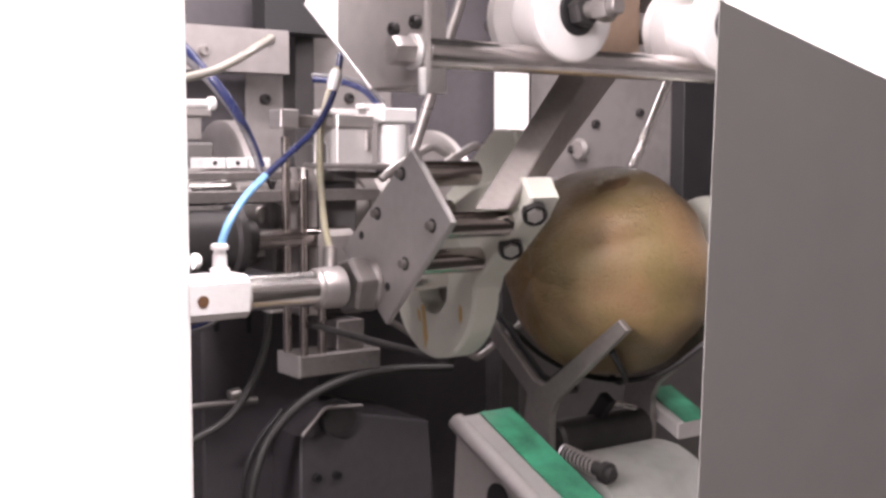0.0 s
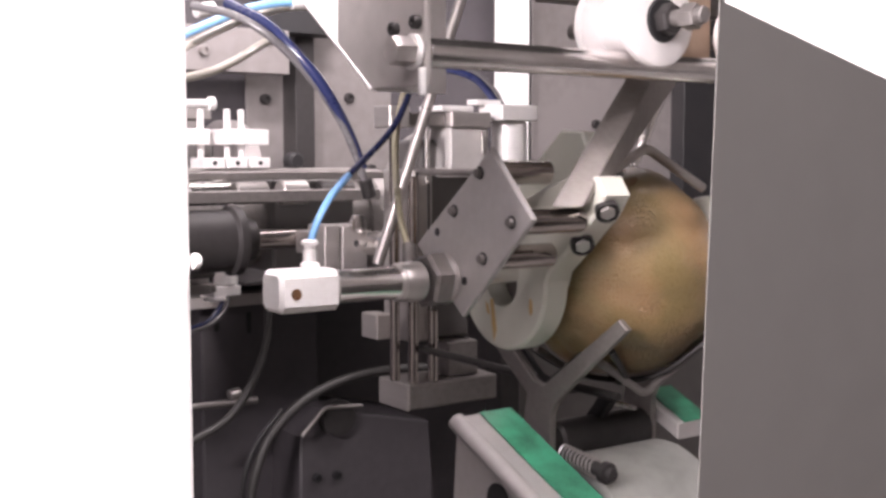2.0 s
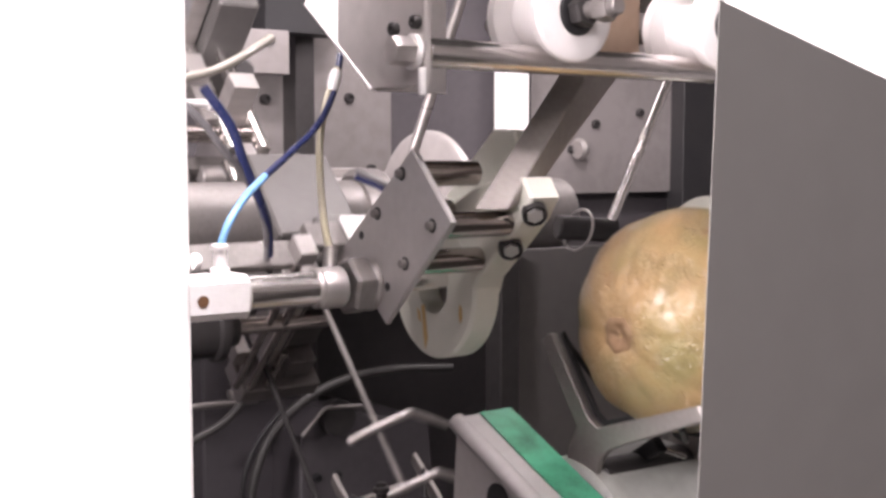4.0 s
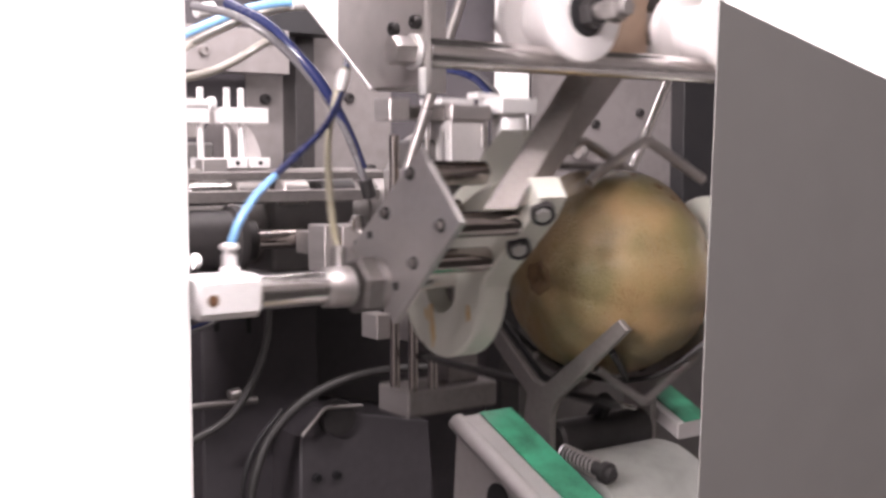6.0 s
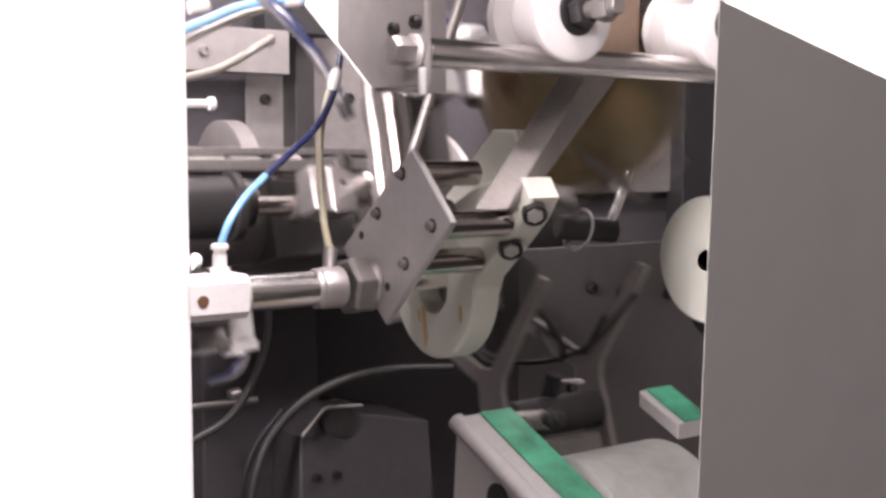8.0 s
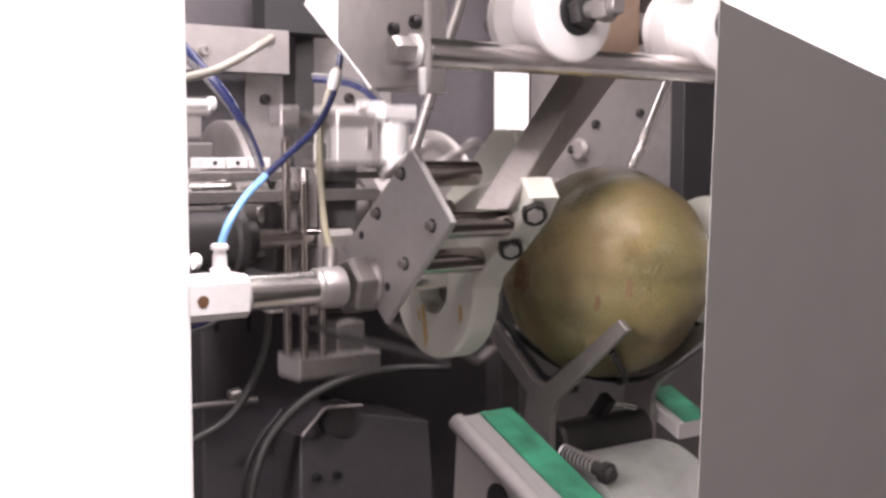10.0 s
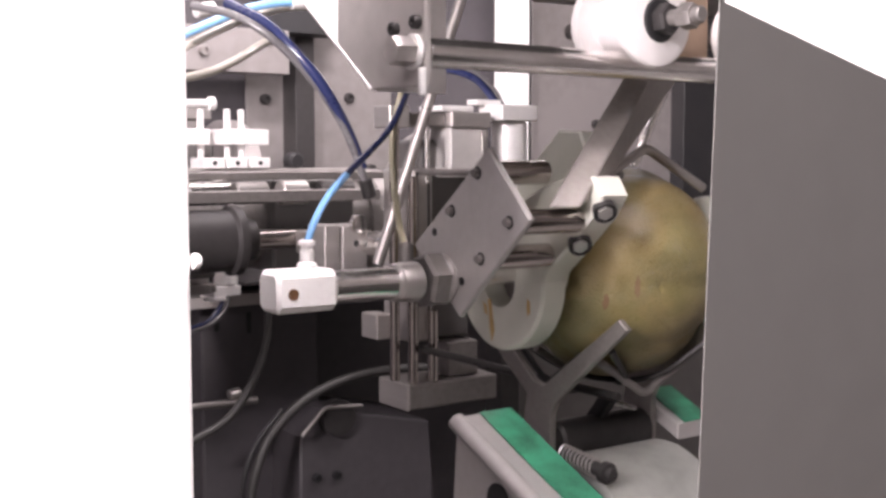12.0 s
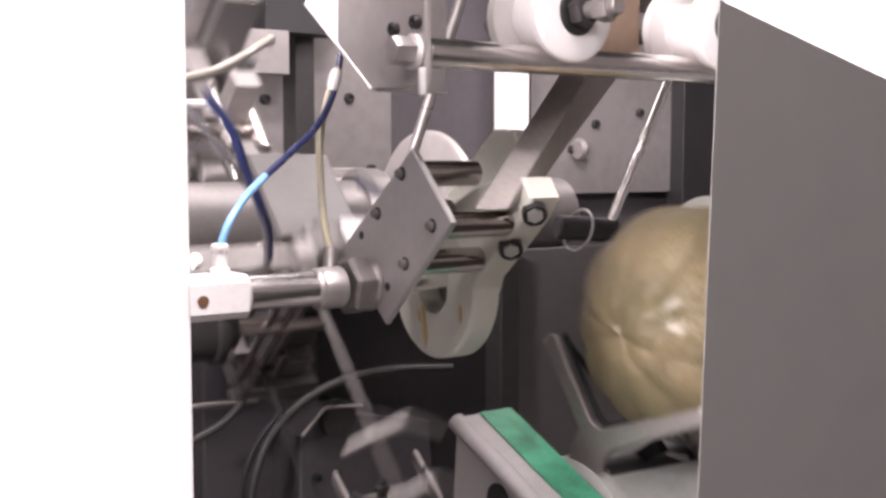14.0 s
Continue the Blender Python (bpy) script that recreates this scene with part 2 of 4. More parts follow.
def tube(points, r, seg=12, steps=8, bm=None):
    """A round tube along a smooth line; steps=0 keeps the corners."""
    bm = bm or bmesh.new()
    pts = smooth_line(points, steps) if steps else [Vector(p) for p in points]
    rings, u = [], None
    for i, p in enumerate(pts):
        d = (pts[min(i + 1, len(pts) - 1)] - pts[max(i - 1, 0)]).normalized()
        u = d.orthogonal().normalized() if u is None else (u - d * u.dot(d)).normalized()
        w = d.cross(u)
        rings.append([bm.verts.new(p + (u * math.cos(2 * math.pi * k / seg) + w * math.sin(2 * math.pi * k / seg)) * r) for k in range(seg)])
    for a, b in zip(rings, rings[1:]):
        for k in range(seg):
            bm.faces.new((a[k], a[(k + 1) % seg], b[(k + 1) % seg], b[k]))
    bm.faces.new(rings[0][::-1])
    bm.faces.new(rings[-1])
    return bm


def bent(points, r, round_by=0.006):
    """A bent round bar: straight runs with rounded corners."""
    pts = [Vector(p) for p in points]
    out = [pts[0]]
    for a, b, c in zip(pts, pts[1:], pts[2:]):
        i, o = (a - b).normalized() * round_by, (c - b).normalized() * round_by
        for k in range(6):
            s = k / 5
            out.append(b + i * (1 - s) ** 2 + o * s * s)
    return tube([*out, pts[-1]], r, 10, 0)


def screw(parent, at, way, r=0.004, name="screw", mat=None, socket=True):
    """A socket-head screw whose head stands proud along way."""
    at, way = Vector(at), Vector(way).normalized()
    h = r * 1.1
    prof = [(0, r), (h * 0.8, r), (h, r * 0.86)]
    if socket:
        prof += [(h, r * 0.5), (h * 0.45, r * 0.5)]
    return part(name, lathe(prof, at, at + way, 14), mat or STEEL, parent)


# ---- hall ----
def hall():
    def setting(name, b, m, label, category):
        tagged(part(name, b, m), label, category, "", "structure")
    setting("floor", box(-4.1, 4.1, -4.1, 4.1, -1.2, -1.1, 0), FLOOR, "grey concrete floor of the hall", "floor")
    setting("wall_south", box(-4.1, 4.1, -4.1, -4.0, -1.098, 2.4, 0), HALL, "plain white hall wall", "wall")
    setting("wall_north", box(-4.1, 4.1, 4.0, 4.1, -1.098, 2.4, 0), HALL, "plain white hall wall", "wall")
    setting("wall_west", box(-4.1, -4.0, -3.998, 3.998, -1.098, 2.4, 0), HALL, "plain white hall wall", "wall")
    setting("wall_east", box(4.0, 4.1, -3.998, 3.998, -1.098, 2.4, 0), HALL, "plain white hall wall", "wall")
    setting("ceiling", box(-4.1, 4.1, -4.1, 4.1, 2.402, 2.5, 0), HALL, "plain white hall ceiling", "ceiling")


hall()


# ---- fittings of the added lamps ----
def fill_fittings():
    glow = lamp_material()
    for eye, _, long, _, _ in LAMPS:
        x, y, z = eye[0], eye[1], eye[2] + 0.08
        lamp = thing("fill_fitting", (x, y, z), "unseen tube light fitting added at a fill lamp", "ceiling light", "lights of the hall")
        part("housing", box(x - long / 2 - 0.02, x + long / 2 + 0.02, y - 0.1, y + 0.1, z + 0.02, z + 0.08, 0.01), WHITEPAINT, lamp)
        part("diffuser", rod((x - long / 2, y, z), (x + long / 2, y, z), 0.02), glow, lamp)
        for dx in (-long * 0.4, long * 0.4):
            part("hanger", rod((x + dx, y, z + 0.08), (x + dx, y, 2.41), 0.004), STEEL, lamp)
    # Stand made up to carry the added door lamp.
    stand = thing("door_fill_light", (DOOR_FILL.x, DOOR_FILL.y, -1.1), "unseen lamp stand added to brighten the white door", "work light")
    x, y, z = DOOR_FILL
    part("pole", rod((x - 0.12, y - 0.04, -1.09), (x - 0.12, y - 0.04, z + 0.02), 0.012), STEEL, stand)
    part("base", lathe([(0, 0.2), (0.012, 0.2), (0.018, 0.19)], (x - 0.12, y - 0.04, -1.1), (x - 0.12, y - 0.04, 0), 36), BLACK, stand)
    part("head", prism([(y - 0.22, z - 0.13), (y + 0.13, z - 0.13), (y + 0.13, z + 0.22), (y - 0.22, z + 0.22)], x - 0.11, x - 0.08, 0.006), BLACK, stand)


fill_fittings()


# ---- machine frame and housing ----
def housing():
    body = thing("machine_cabinet", (0.5, 1.2, -1.1), "open peeling machine cabinet of grey steel sheet", "machine cabinet")

    def sheet(name, low, high, y, thick, mat, label=""):
        return part(name, box(low[0], high[0], y, y + thick, low[1], high[1], 0.001), mat, body, label)
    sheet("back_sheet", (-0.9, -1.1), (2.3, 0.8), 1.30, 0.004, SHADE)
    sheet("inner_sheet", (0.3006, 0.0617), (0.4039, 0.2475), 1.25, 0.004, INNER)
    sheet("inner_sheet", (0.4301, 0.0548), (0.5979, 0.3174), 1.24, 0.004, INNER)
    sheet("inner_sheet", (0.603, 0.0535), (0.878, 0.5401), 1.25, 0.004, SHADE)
    sheet("inner_sheet", (0.9438, 0.0049), (1.3635, 0.5928), 1.24, 0.004, INNER)
    sheet("dark_post", (1.3557, -0.7048), (1.4648, 0.5977), 1.2, 0.05, BLACK)
    sheet("white_upright", (0.8297, -0.0762), (0.8875, 0.5299), 1.18, 0.04, WHITEPAINT, "white painted upright")
    sheet("upright", (0.3733, -0.1403), (0.411, 0.3023), 1.2, 0.06, DARK)
    beam = sheet("cross_beam", (0.0711, 0.2233), (0.3309, 0.2967), 1.14, 0.05, INNER)
    sheet("dark_beam", (0.2915, 0.2951), (0.4343, 0.4163), 1.15, 0.05, BLACK)
    part("floor_tray", box(-0.9, 2.3, 0.1, 1.3, -0.84, -0.835), DARK, body)
    part("side_sheet", box(2.3, 2.304, -0.12, 1.304, -1.1, 0.8), SHADE, body)
    part("side_sheet", box(-0.904, -0.9, 0.1, 1.304, -1.1, 0.8), SHADE, body)
    for a in ((0.5028, 1.24, 0.193), (0.3365, 1.25, 0.1864), (1.1201, 1.24, 0.1553), (1.0524, 1.24, 0.0999), (0.5499, 1.24, 0.0604), (1.2524, 1.24, 0.1827)):
        screw(body, a, (0, -1, 0), 0.0095, mat=DARK)
    for a in ((0.2917, 1.14, 0.2802), (0.1754, 1.14, 0.2552)):
        screw(body, a, (0, -1, 0), 0.009, mat=DULL)
    part("pipe_clip", lathe([(0, 0.02), (0.01, 0.024), (0.02, 0.02)], (1.0508, 1.22, 0.0997), (1.0829, 1.22, 0.1035), 20), STEEL, body)


housing()


def guards():
    g = thing("guard_panel", (0.1, -0.37, -1.1), "plain grey steel guard sheet with a sloping top edge", "guard panel")
    part("sheet", prism([(-0.3033, 0.1284), (-0.22, 0.1085), (0.1545, 0.0216), (0.5, -1.1), (-0.27, -1.1), (-0.3088, -0.0212)], -0.37, -0.3697, 0, axis=1), GUARD, g)
    w = thing("guard_panel", (-0.8, -0.2, -1.1), "white painted guard door panel with a rounded edge", "guard panel")
    part("door", box(-1.3, -0.399, -0.20, -0.188, -1.1, 0.32, 0.0055, None, 5), WHITEPAINT, w)
    part("edge_stop", lathe([(0, 0.003), (0.002, 0.003), (0.003, 0.002)], (-0.3987, -0.198, 0.0427), Vector((-0.3987, -0.198, 0.0427)) + Vector((0.01, 0, 0)), 12), ALU, w, "small pale rubber stop")
    # Added sheet, out of view, that keeps overhead light off the front.
    roof = thing("shade_roof", (0.4, -0.1, 0.45), "unseen grey sheet added to shade the front", "roof panel")
    part("sheet", box(-0.245, 0.8, -0.365, 0.38, 0.502, 0.505), GUARD, roof)
    part("lip", box(-0.2, 0.8, 0.37, 0.38, 0.465, 0.5018), GUARD, roof)
    # Housing made up for the added turret lamp.
    strip = thing("turret_fill_light", (0.25, 0.1, 0.5), "slim light strip added unseen under the roof sheet", "light strip")
    part("housing", box(-0.2, 0.7, 0.3805, 0.42, 0.4935, 0.505), ALU, strip)
    # White panel, turned towards the left lamp so that it reads white.
    c = thing("cover_panel", (0.2, -0.1, 0.1), "plain white panel behind the guard", "cover panel")
    part("sheet", prism([(-0.0849, -0.18), (0.15, -0.366), (0.153, -0.365), (-0.0808, -0.178)], 0.04, 0.2, 0.0005, axis=2), WHITEPAINT, c)
    part("back_fold", prism([(-0.0808, -0.178), (0.153, -0.365), (0.165, -0.36), (0.02, -0.165)], 0.04, 0.044, 0.0005, axis=2), WHITEPAINT, c)
    part("fold", box(-0.12, 0.3, -0.369, -0.35, -1.09, -0.5), GUARD, g)



guards()


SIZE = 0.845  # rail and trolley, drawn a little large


def rail():
    r = thing("guide_rail", (-0.15, 0.01, 0.15), "polished round guide rail bolted to a hanging steel bracket", "guide rail")
    part("round_bar", rod((-0.154, 0.01, 0.1495), (0.5, 0.01, 0.1495), 0.0098, 32), RAIL, r)
    part("bracket_plate", prism([(-0.0009, 0.1275), (0.0648, 0.1286), (0.111, 0.1613), (0.0995, 0.575), (-0.003, 0.575)], -0.160, -0.155, 0.0008), SHEET, r)
    # Bright reflection on the bracket, put in as white colour.
    part("bright_return", prism([(0.1118, 0.1618), (0.1581, 0.1951), (0.140, 0.575), (0.0998, 0.575)], -0.1605, -0.1575, 0.0005), WHITEPAINT, r, "bracket return whitened for a bright reflection")
    part("edge_strip", loft([(-0.1991, 0.0017, 0.1235), (-0.1979, 0.0009, 0.1249), (-0.1948, 0.0061, 0.1252), (-0.196, 0.0068, 0.1238)], [(-0.219, 0.0503, 0.1796), (-0.2177, 0.0496, 0.1811), (-0.2149, 0.055, 0.1819), (-0.2161, 0.0558, 0.1804)]), ALU, r, "bright cut edge")
    part("fold", box(-0.1595, -0.1, 0.0606, 0.0626, 0.127, 0.575, 0.0005), PLATE, r)
    part("end_flange", box(-0.1645, -0.1605, -0.004, 0.001, 0.121, 0.139, 0.0008), ALU, r, "bright end flange")
    bolt = part("bolt", hexagon((-0.179, 0.01, 0.1495), (-0.164, 0.01, 0.1495), 0.0098), STEEL, r, "large hexagon bolt head")
    part("washer", rod((-0.164, 0.01, 0.1495), (-0.160, 0.01, 0.1495), 0.0118), ALU, bolt)
    for px in ((-0.16, 0.0068, 0.168), (-0.16, 0.0323, 0.166)):
        screw(r, px, (-1, 0, 0), 0.0045, mat=DARK)
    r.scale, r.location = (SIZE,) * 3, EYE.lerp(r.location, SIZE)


rail()


def trolley():
    t = thing("roller_trolley", (0, 0.01, 0.18), "two white grooved nylon rollers riding on the rail", "roller trolley")
    for x in (-0.0506, 0.100):
        z = 0.1795
        roller = part("roller", lathe([(0, 0.026), (0.002, 0.0325), (0.004, 0.034), (0.010, 0.033), (0.014, 0.0205), (0.046, 0.0205), (0.050, 0.033), (0.056, 0.034), (0.06, 0.031)], (x, -0.022, z), (x, 0.04, z), 48), ROLLER, t)
        part("hub", lathe([(0, 0.0145), (0.001, 0.016), (0.004, 0.016)], (x, -0.0235, z), (x, 0, z), 28), BLACK, roller, "black bearing seal")
        part("nut", hexagon((x, -0.034, z), (x, -0.0235, z), 0.0115), DARK, roller)
        part("axle", rod((x, -0.062, z), (x, 0.075, z), 0.006), DULL, roller)
        part("end_nut", hexagon((x, -0.056, z), (x, -0.043, z), 0.0095), DULL, roller)
    part("block", box(-0.02, 0.075, 0.045, 0.06, 0.155, 0.235, 0.002), TAN, t, "steel block given a reflected tan as colour")
    part("back_bar", box(-0.09, 0.16, 0.062, 0.074, 0.20, 0.24, 0.001), DULL, t)
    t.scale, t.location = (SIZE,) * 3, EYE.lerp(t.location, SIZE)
    return t


TROLLEY = trolley()


def press():
    c = thing("press_carriage", (-0.2, 0, 0), "steel press carriage with air cylinder and white plastic pusher", "press carriage")
    part("plate", prism([(-0.046, 0.0877), (-0.0872, 0.0456), (-0.0164, -0.0203), (0.0366, 0.0232)], -0.2, -0.1955, 0.0008), PLATE, c, "diamond-set satin steel plate")
    for y, z in ((-0.0355, 0.0724), (-0.0078, 0.0477), (-0.0676, 0.043), (-0.039, 0.019)):
        stud = part("stud", rod((-0.2038, y, z), (-0.2, y, z), 0.0028, 14), DULL, c)
        # A dark disc laid on the plate in place of a sunk recess.
        part("counterbore", rod((-0.2006, y, z), (-0.1998, y, z), 0.0042, 18), DARK, stud)
        part("spacer", rod((-0.1955, y, z), (-0.145, y, z), 0.0078, 24), STAINLESS, c)
    for y, z in ((0.0114, 0.0331), (-0.0192, 0.0033)):
        # A thin black disc on the plate; no hole is cut.
        part("tapped_hole", rod((-0.2004, y, z), (-0.1999, y, z), 0.0028, 14), BLACK, c)
    b = lathe([(0, 0.045), (0.002, 0.047), (0.019, 0.047), (0.021, 0.045), (0.021, 0.017), (0.0, 0.017), (0.0, 0.045)], (-0.145, 0.013, -0.004), (0, 0.013, -0.004), 56)
    for f in [f for f in b.faces if len(f.verts) > 4]:
        b.faces.remove(f)
    bmesh.ops.remove_doubles(b, verts=b.verts, dist=1e-6)
    pusher = part("pusher", b, PLASTIC, c, "milky white plastic pusher ring")
    part("pusher_arm", prism([(0.03, 0.040), (0.004, 0.048), (-0.030, 0.062), (-0.0585, 0.0705), (-0.0815, 0.0702), (-0.0894, 0.0585), (-0.0802, 0.045), (-0.0535, 0.021), (-0.036, 0.0062), (-0.0325, -0.004), (-0.005, 0.008), (0.013, 0.014), (0.035, 0.010), (0.05, 0.03)], -0.1447, -0.122, 0.0015), PLASTIC, c, "milky white plastic arm")
    part("guide_piece", prism([(0.0416, 0.0552), (0.0228, 0.0695), (0.0055, 0.0855), (-0.013, 0.1004), (-0.0354, 0.0993), (-0.0401, 0.0881), (-0.0181, 0.0517), (0.0328, 0.0461)], -0.1153, -0.098, 0.0015), PLASTIC, c, "milky white plastic guide piece")
    part("stain", prism([(0.026, -0.017), (0.022, -0.016), (0.0205, -0.026), (0.018, -0.038), (0.021, -0.046), (0.0235, -0.036), (0.0245, -0.026)], -0.1453, -0.1449, 0), STAIN, pusher, "orange juice stain")
    part("stain", prism([(-0.018, -0.012), (-0.0205, -0.014), (-0.021, -0.021), (-0.0185, -0.024), (-0.0172, -0.018)], -0.1453, -0.1449, 0), STAIN, pusher, "small yellow juice stain")
    part("stain", prism([(0.031, -0.019), (0.0275, -0.021), (0.026, -0.028), (0.0295, -0.0265)], -0.1453, -0.1449, 0), STAIN, pusher, "small orange juice stain")
    part("hub_pin", rod((-0.13, 0.013, -0.004), (-0.118, 0.013, -0.004), 0.0168, 28), DULL, pusher)
    for y, z in ((-0.0845, 0.0495), (-0.062, 0.0275)):
        d = Vector((-0.38, -0.72, -0.55)).normalized()
        at = Vector((-0.1385, y, z)) + d * 0.0035
        # A raised dark ring stands in for the dark recess round the bolt.
        cup = part("bolt_cup", lathe([(0, 0.0076), (0.0058, 0.0076), (0.0062, 0.0073), (0.0062, 0.0068), (0.0042, 0.0064)], at - d * 0.006, at + d, 24), DARK, c)
        part("bolt_head", hexagon(at - d * 0.002, at + d * 0.0008, 0.0050), STEEL, cup, "bright hexagon bolt")
    part("strut", loft([(-0.1756, -0.0743, 0.0517), (-0.1595, -0.0856, 0.0517), (-0.1256, -0.0657, 0.0584), (-0.1425, -0.0538, 0.0594)], [(-0.0843, -0.0474, 0.14), (-0.0695, -0.0577, 0.14), (-0.0233, -0.0406, 0.1433), (-0.0389, -0.0298, 0.1433)]), FORK, c, "slanting flat steel strut")
    barrel = part("cylinder_barrel", rod((-0.287, 0, 0.003), (-0.238, 0, 0.003), 0.0105, 32), POLISHED, c, "polished air cylinder barrel")
    part("collar", lathe([(0, 0.0115), (0.002, 0.0125), (0.004, 0.0118), (0.006, 0.0128), (0.018, 0.0128), (0.019, 0.012)], (-0.241, 0, 0.003), (0, 0, 0.003), 32), STEEL, barrel)
    part("lock_nut", hexagon((-0.219, 0, 0.003), (-0.205, 0, 0.003), 0.0185), DULL, c, "dark hexagon lock nut")
    part("thrust_washer", rod((-0.205, 0, 0.003), (-0.2, 0, 0.003), 0.0165, 28), STEEL, c)
    part("piston_rod", rod((-0.1955, 0, 0.003), (-0.14, 0, 0.003), 0.006), POLISHED, c)
    cap = part("end_cap", prism([(-0.0132, -0.0055), (-0.0132, 0.0115), (-0.0095, 0.0155), (0.0095, 0.0155), (0.0132, 0.0115), (0.0132, -0.0055), (0.0095, -0.0095), (-0.0095, -0.0095)], -0.327, -0.2865, 0.0025), ALU, c, "bright aluminium end cap")
    part("port_screw", lathe([(0, 0.0034), (0.0006, 0.0034), (0.0007, 0.0012)], (-0.317, -0.013, 0.002), (-0.317, -1, 0.002), 16), BRASS, cap, "brass port screw")
    part("fitting", lathe([(0, 0.0058), (0.003, 0.0058), (0.004, 0.0042), (0.011, 0.0042), (0.0112, 0.0036), (0.014, 0.0036), (0.0142, 0.0052), (0.0165, 0.0052), (0.0175, 0.0036)], (-0.301, 0, 0.0155), (-0.301, 0, 1), 20), ALU, c)
    part("air_tube", tube([(-0.301, 0, 0.03), (-0.2951, 0, 0.0446), (-0.2797, 0.01, 0.0592), (-0.2619, 0.02, 0.0709)], 0.0023), BLUE, c, "bright blue air tube")
    part("tube_sleeve", tube([(-0.2685, 0.018, 0.0666), (-0.2414, 0.03, 0.0835), (-0.2133, 0.045, 0.1017), (-0.1978, 0.05, 0.124), (-0.1921, 0.05, 0.1499)], 0.0023), NAVY, c, "dark blue tube sleeve")
    part("return_tube", tube([(-0.1943, 0.05, 0.1407), (-0.2018, 0.052, 0.1185), (-0.2082, 0.05, 0.0891), (-0.2144, 0.035, 0.0457), (-0.2221, 0.012, 0.0223)], 0.0024), YELLOWTUBE, c, "yellowed clear air tube")
    part("return_fitting", rod((-0.2232, 0.01, 0.026), (-0.228, 0.003, 0.012), 0.0045), DULL, c)
    part("elbow", lathe([(0, 0.003), (0.004, 0.0042), (0.011, 0.0042), (0.014, 0.003)], (-0.1987, 0.05, 0.1258), (-0.1947, 0.05, 0.1406), 16), ALU, c)
    return c


PRESS = press()


def backstop():
    d = thing("back_stop", (0.1, -0.01, 0), "round milky plastic counter disc on a steel shaft", "counter disc")
    part("disc", lathe([(0, 0.047), (0.002, 0.049), (0.014, 0.049), (0.016, 0.047), (0.016, 0.008), (0, 0.008)], (0.09, -0.012, 0.004), (1, -0.012, 0.004), 48), PLASTIC, d)
    part("shaft", rod((0.106, -0.012, 0.004), (0.3, -0.012, 0.004), 0.012), STEEL, d)
    part("housing", rod((0.115, 0.0, -0.03), (0.3, 0.0, -0.03), 0.035), BLACK, d)


backstop()


CORK = material("brown cork scar", (0.2, 0.13, 0.07), 0.7, 0.0, (0.16, 0.09, 0.045), 150, 0.9, 0.5, 500)


def melon(mat, seed, scale, scars, label, stem_seen=False, ribs=0.0026):
    """A ribbed melon whose poles lie along x, with corky scars (around, along, half sizes) and a round stem scar."""
    rng = random.Random(seed)
    ph = [rng.uniform(0, 6.28) for _ in range(6)]

    def skin(u, v, over=0.0):
        rib = ribs * (abs(math.cos(5 * u + ph[0] + 0.25 * math.sin(v + ph[4]))) ** 0.8 - 0.6) * math.sin(v) ** 1.2
        lump = 0.0012 * math.sin(2 * u + ph[1]) * math.sin(v) + 0.0012 * math.sin(3 * v + ph[2]) + 0.0008 * math.sin(3 * u + 2 * v + ph[3])
        r = 0.0745 + rib + lump - 0.004 * math.exp(-(math.sin(v) / 0.16) ** 2) + over
        return r * math.cos(v) * scale[0], r * math.sin(v) * math.cos(u) * scale[1], r * math.sin(v) * math.sin(u) * scale[2]

    def mesh(name, bm, m):
        bmesh.ops.remove_doubles(bm, verts=bm.verts, dist=1e-5)
        bmesh.ops.recalc_face_normals(bm, faces=bm.faces)
        me = bpy.data.meshes.new(name)
        bm.to_mesh(me)
        bm.free()
        me.materials.append(m)
        me.shade_smooth()
        return new(name, me)

    def sheet(rows, closed):
        bm = bmesh.new()
        grid = [[bm.verts.new(p) for p in row] for row in rows]
        for a, b in zip(grid, grid[1:]):
            n = len(a)
            for i in range(n if closed else n - 1):
                bm.faces.new((a[i], a[(i + 1) % n], b[(i + 1) % n], b[i]))
        return bm

    n, k = 120, 80
    ob = mesh("melon", sheet([[skin(2 * math.pi * i / n, math.pi * j / k) for i in range(n)] for j in range(k + 1)], True), mat)
    tagged(ob, label, "melon", "melons to be peeled")
    for u0, v0, du, dv in scars:
        wob = [rng.uniform(0.75, 1.2) for _ in range(25)]
        rows = []
        for j in range(7):
            q = j / 6
            rows.append([skin(u0 + du * q * wob[i % 24] * math.cos(2 * math.pi * i / 24), v0 + dv * q * wob[i % 24] * math.sin(2 * math.pi * i / 24), 0.0007 * (1 - q ** 4) - 0.0002) for i in range(24)])
        mark = mesh("scar", sheet(rows, True), CORK)
        mark.parent = ob
        tagged(mark, "brown corky scar")
    if not stem_seen:
        return ob
    rows = [[skin(2 * math.pi * i / 32, math.pi - 0.16 * j / 6 * (1 + 0.06 * math.sin(5 * i)), 0.0016 * math.exp(-((j - 4) / 1.5) ** 2) - 0.0003 * (j == 6)) for i in range(32)] for j in range(7)]
    stem = mesh("stem_scar", sheet(rows, True), CORK)
    stem.parent = ob
    tagged(stem, "round brown stem scar")
    return ob


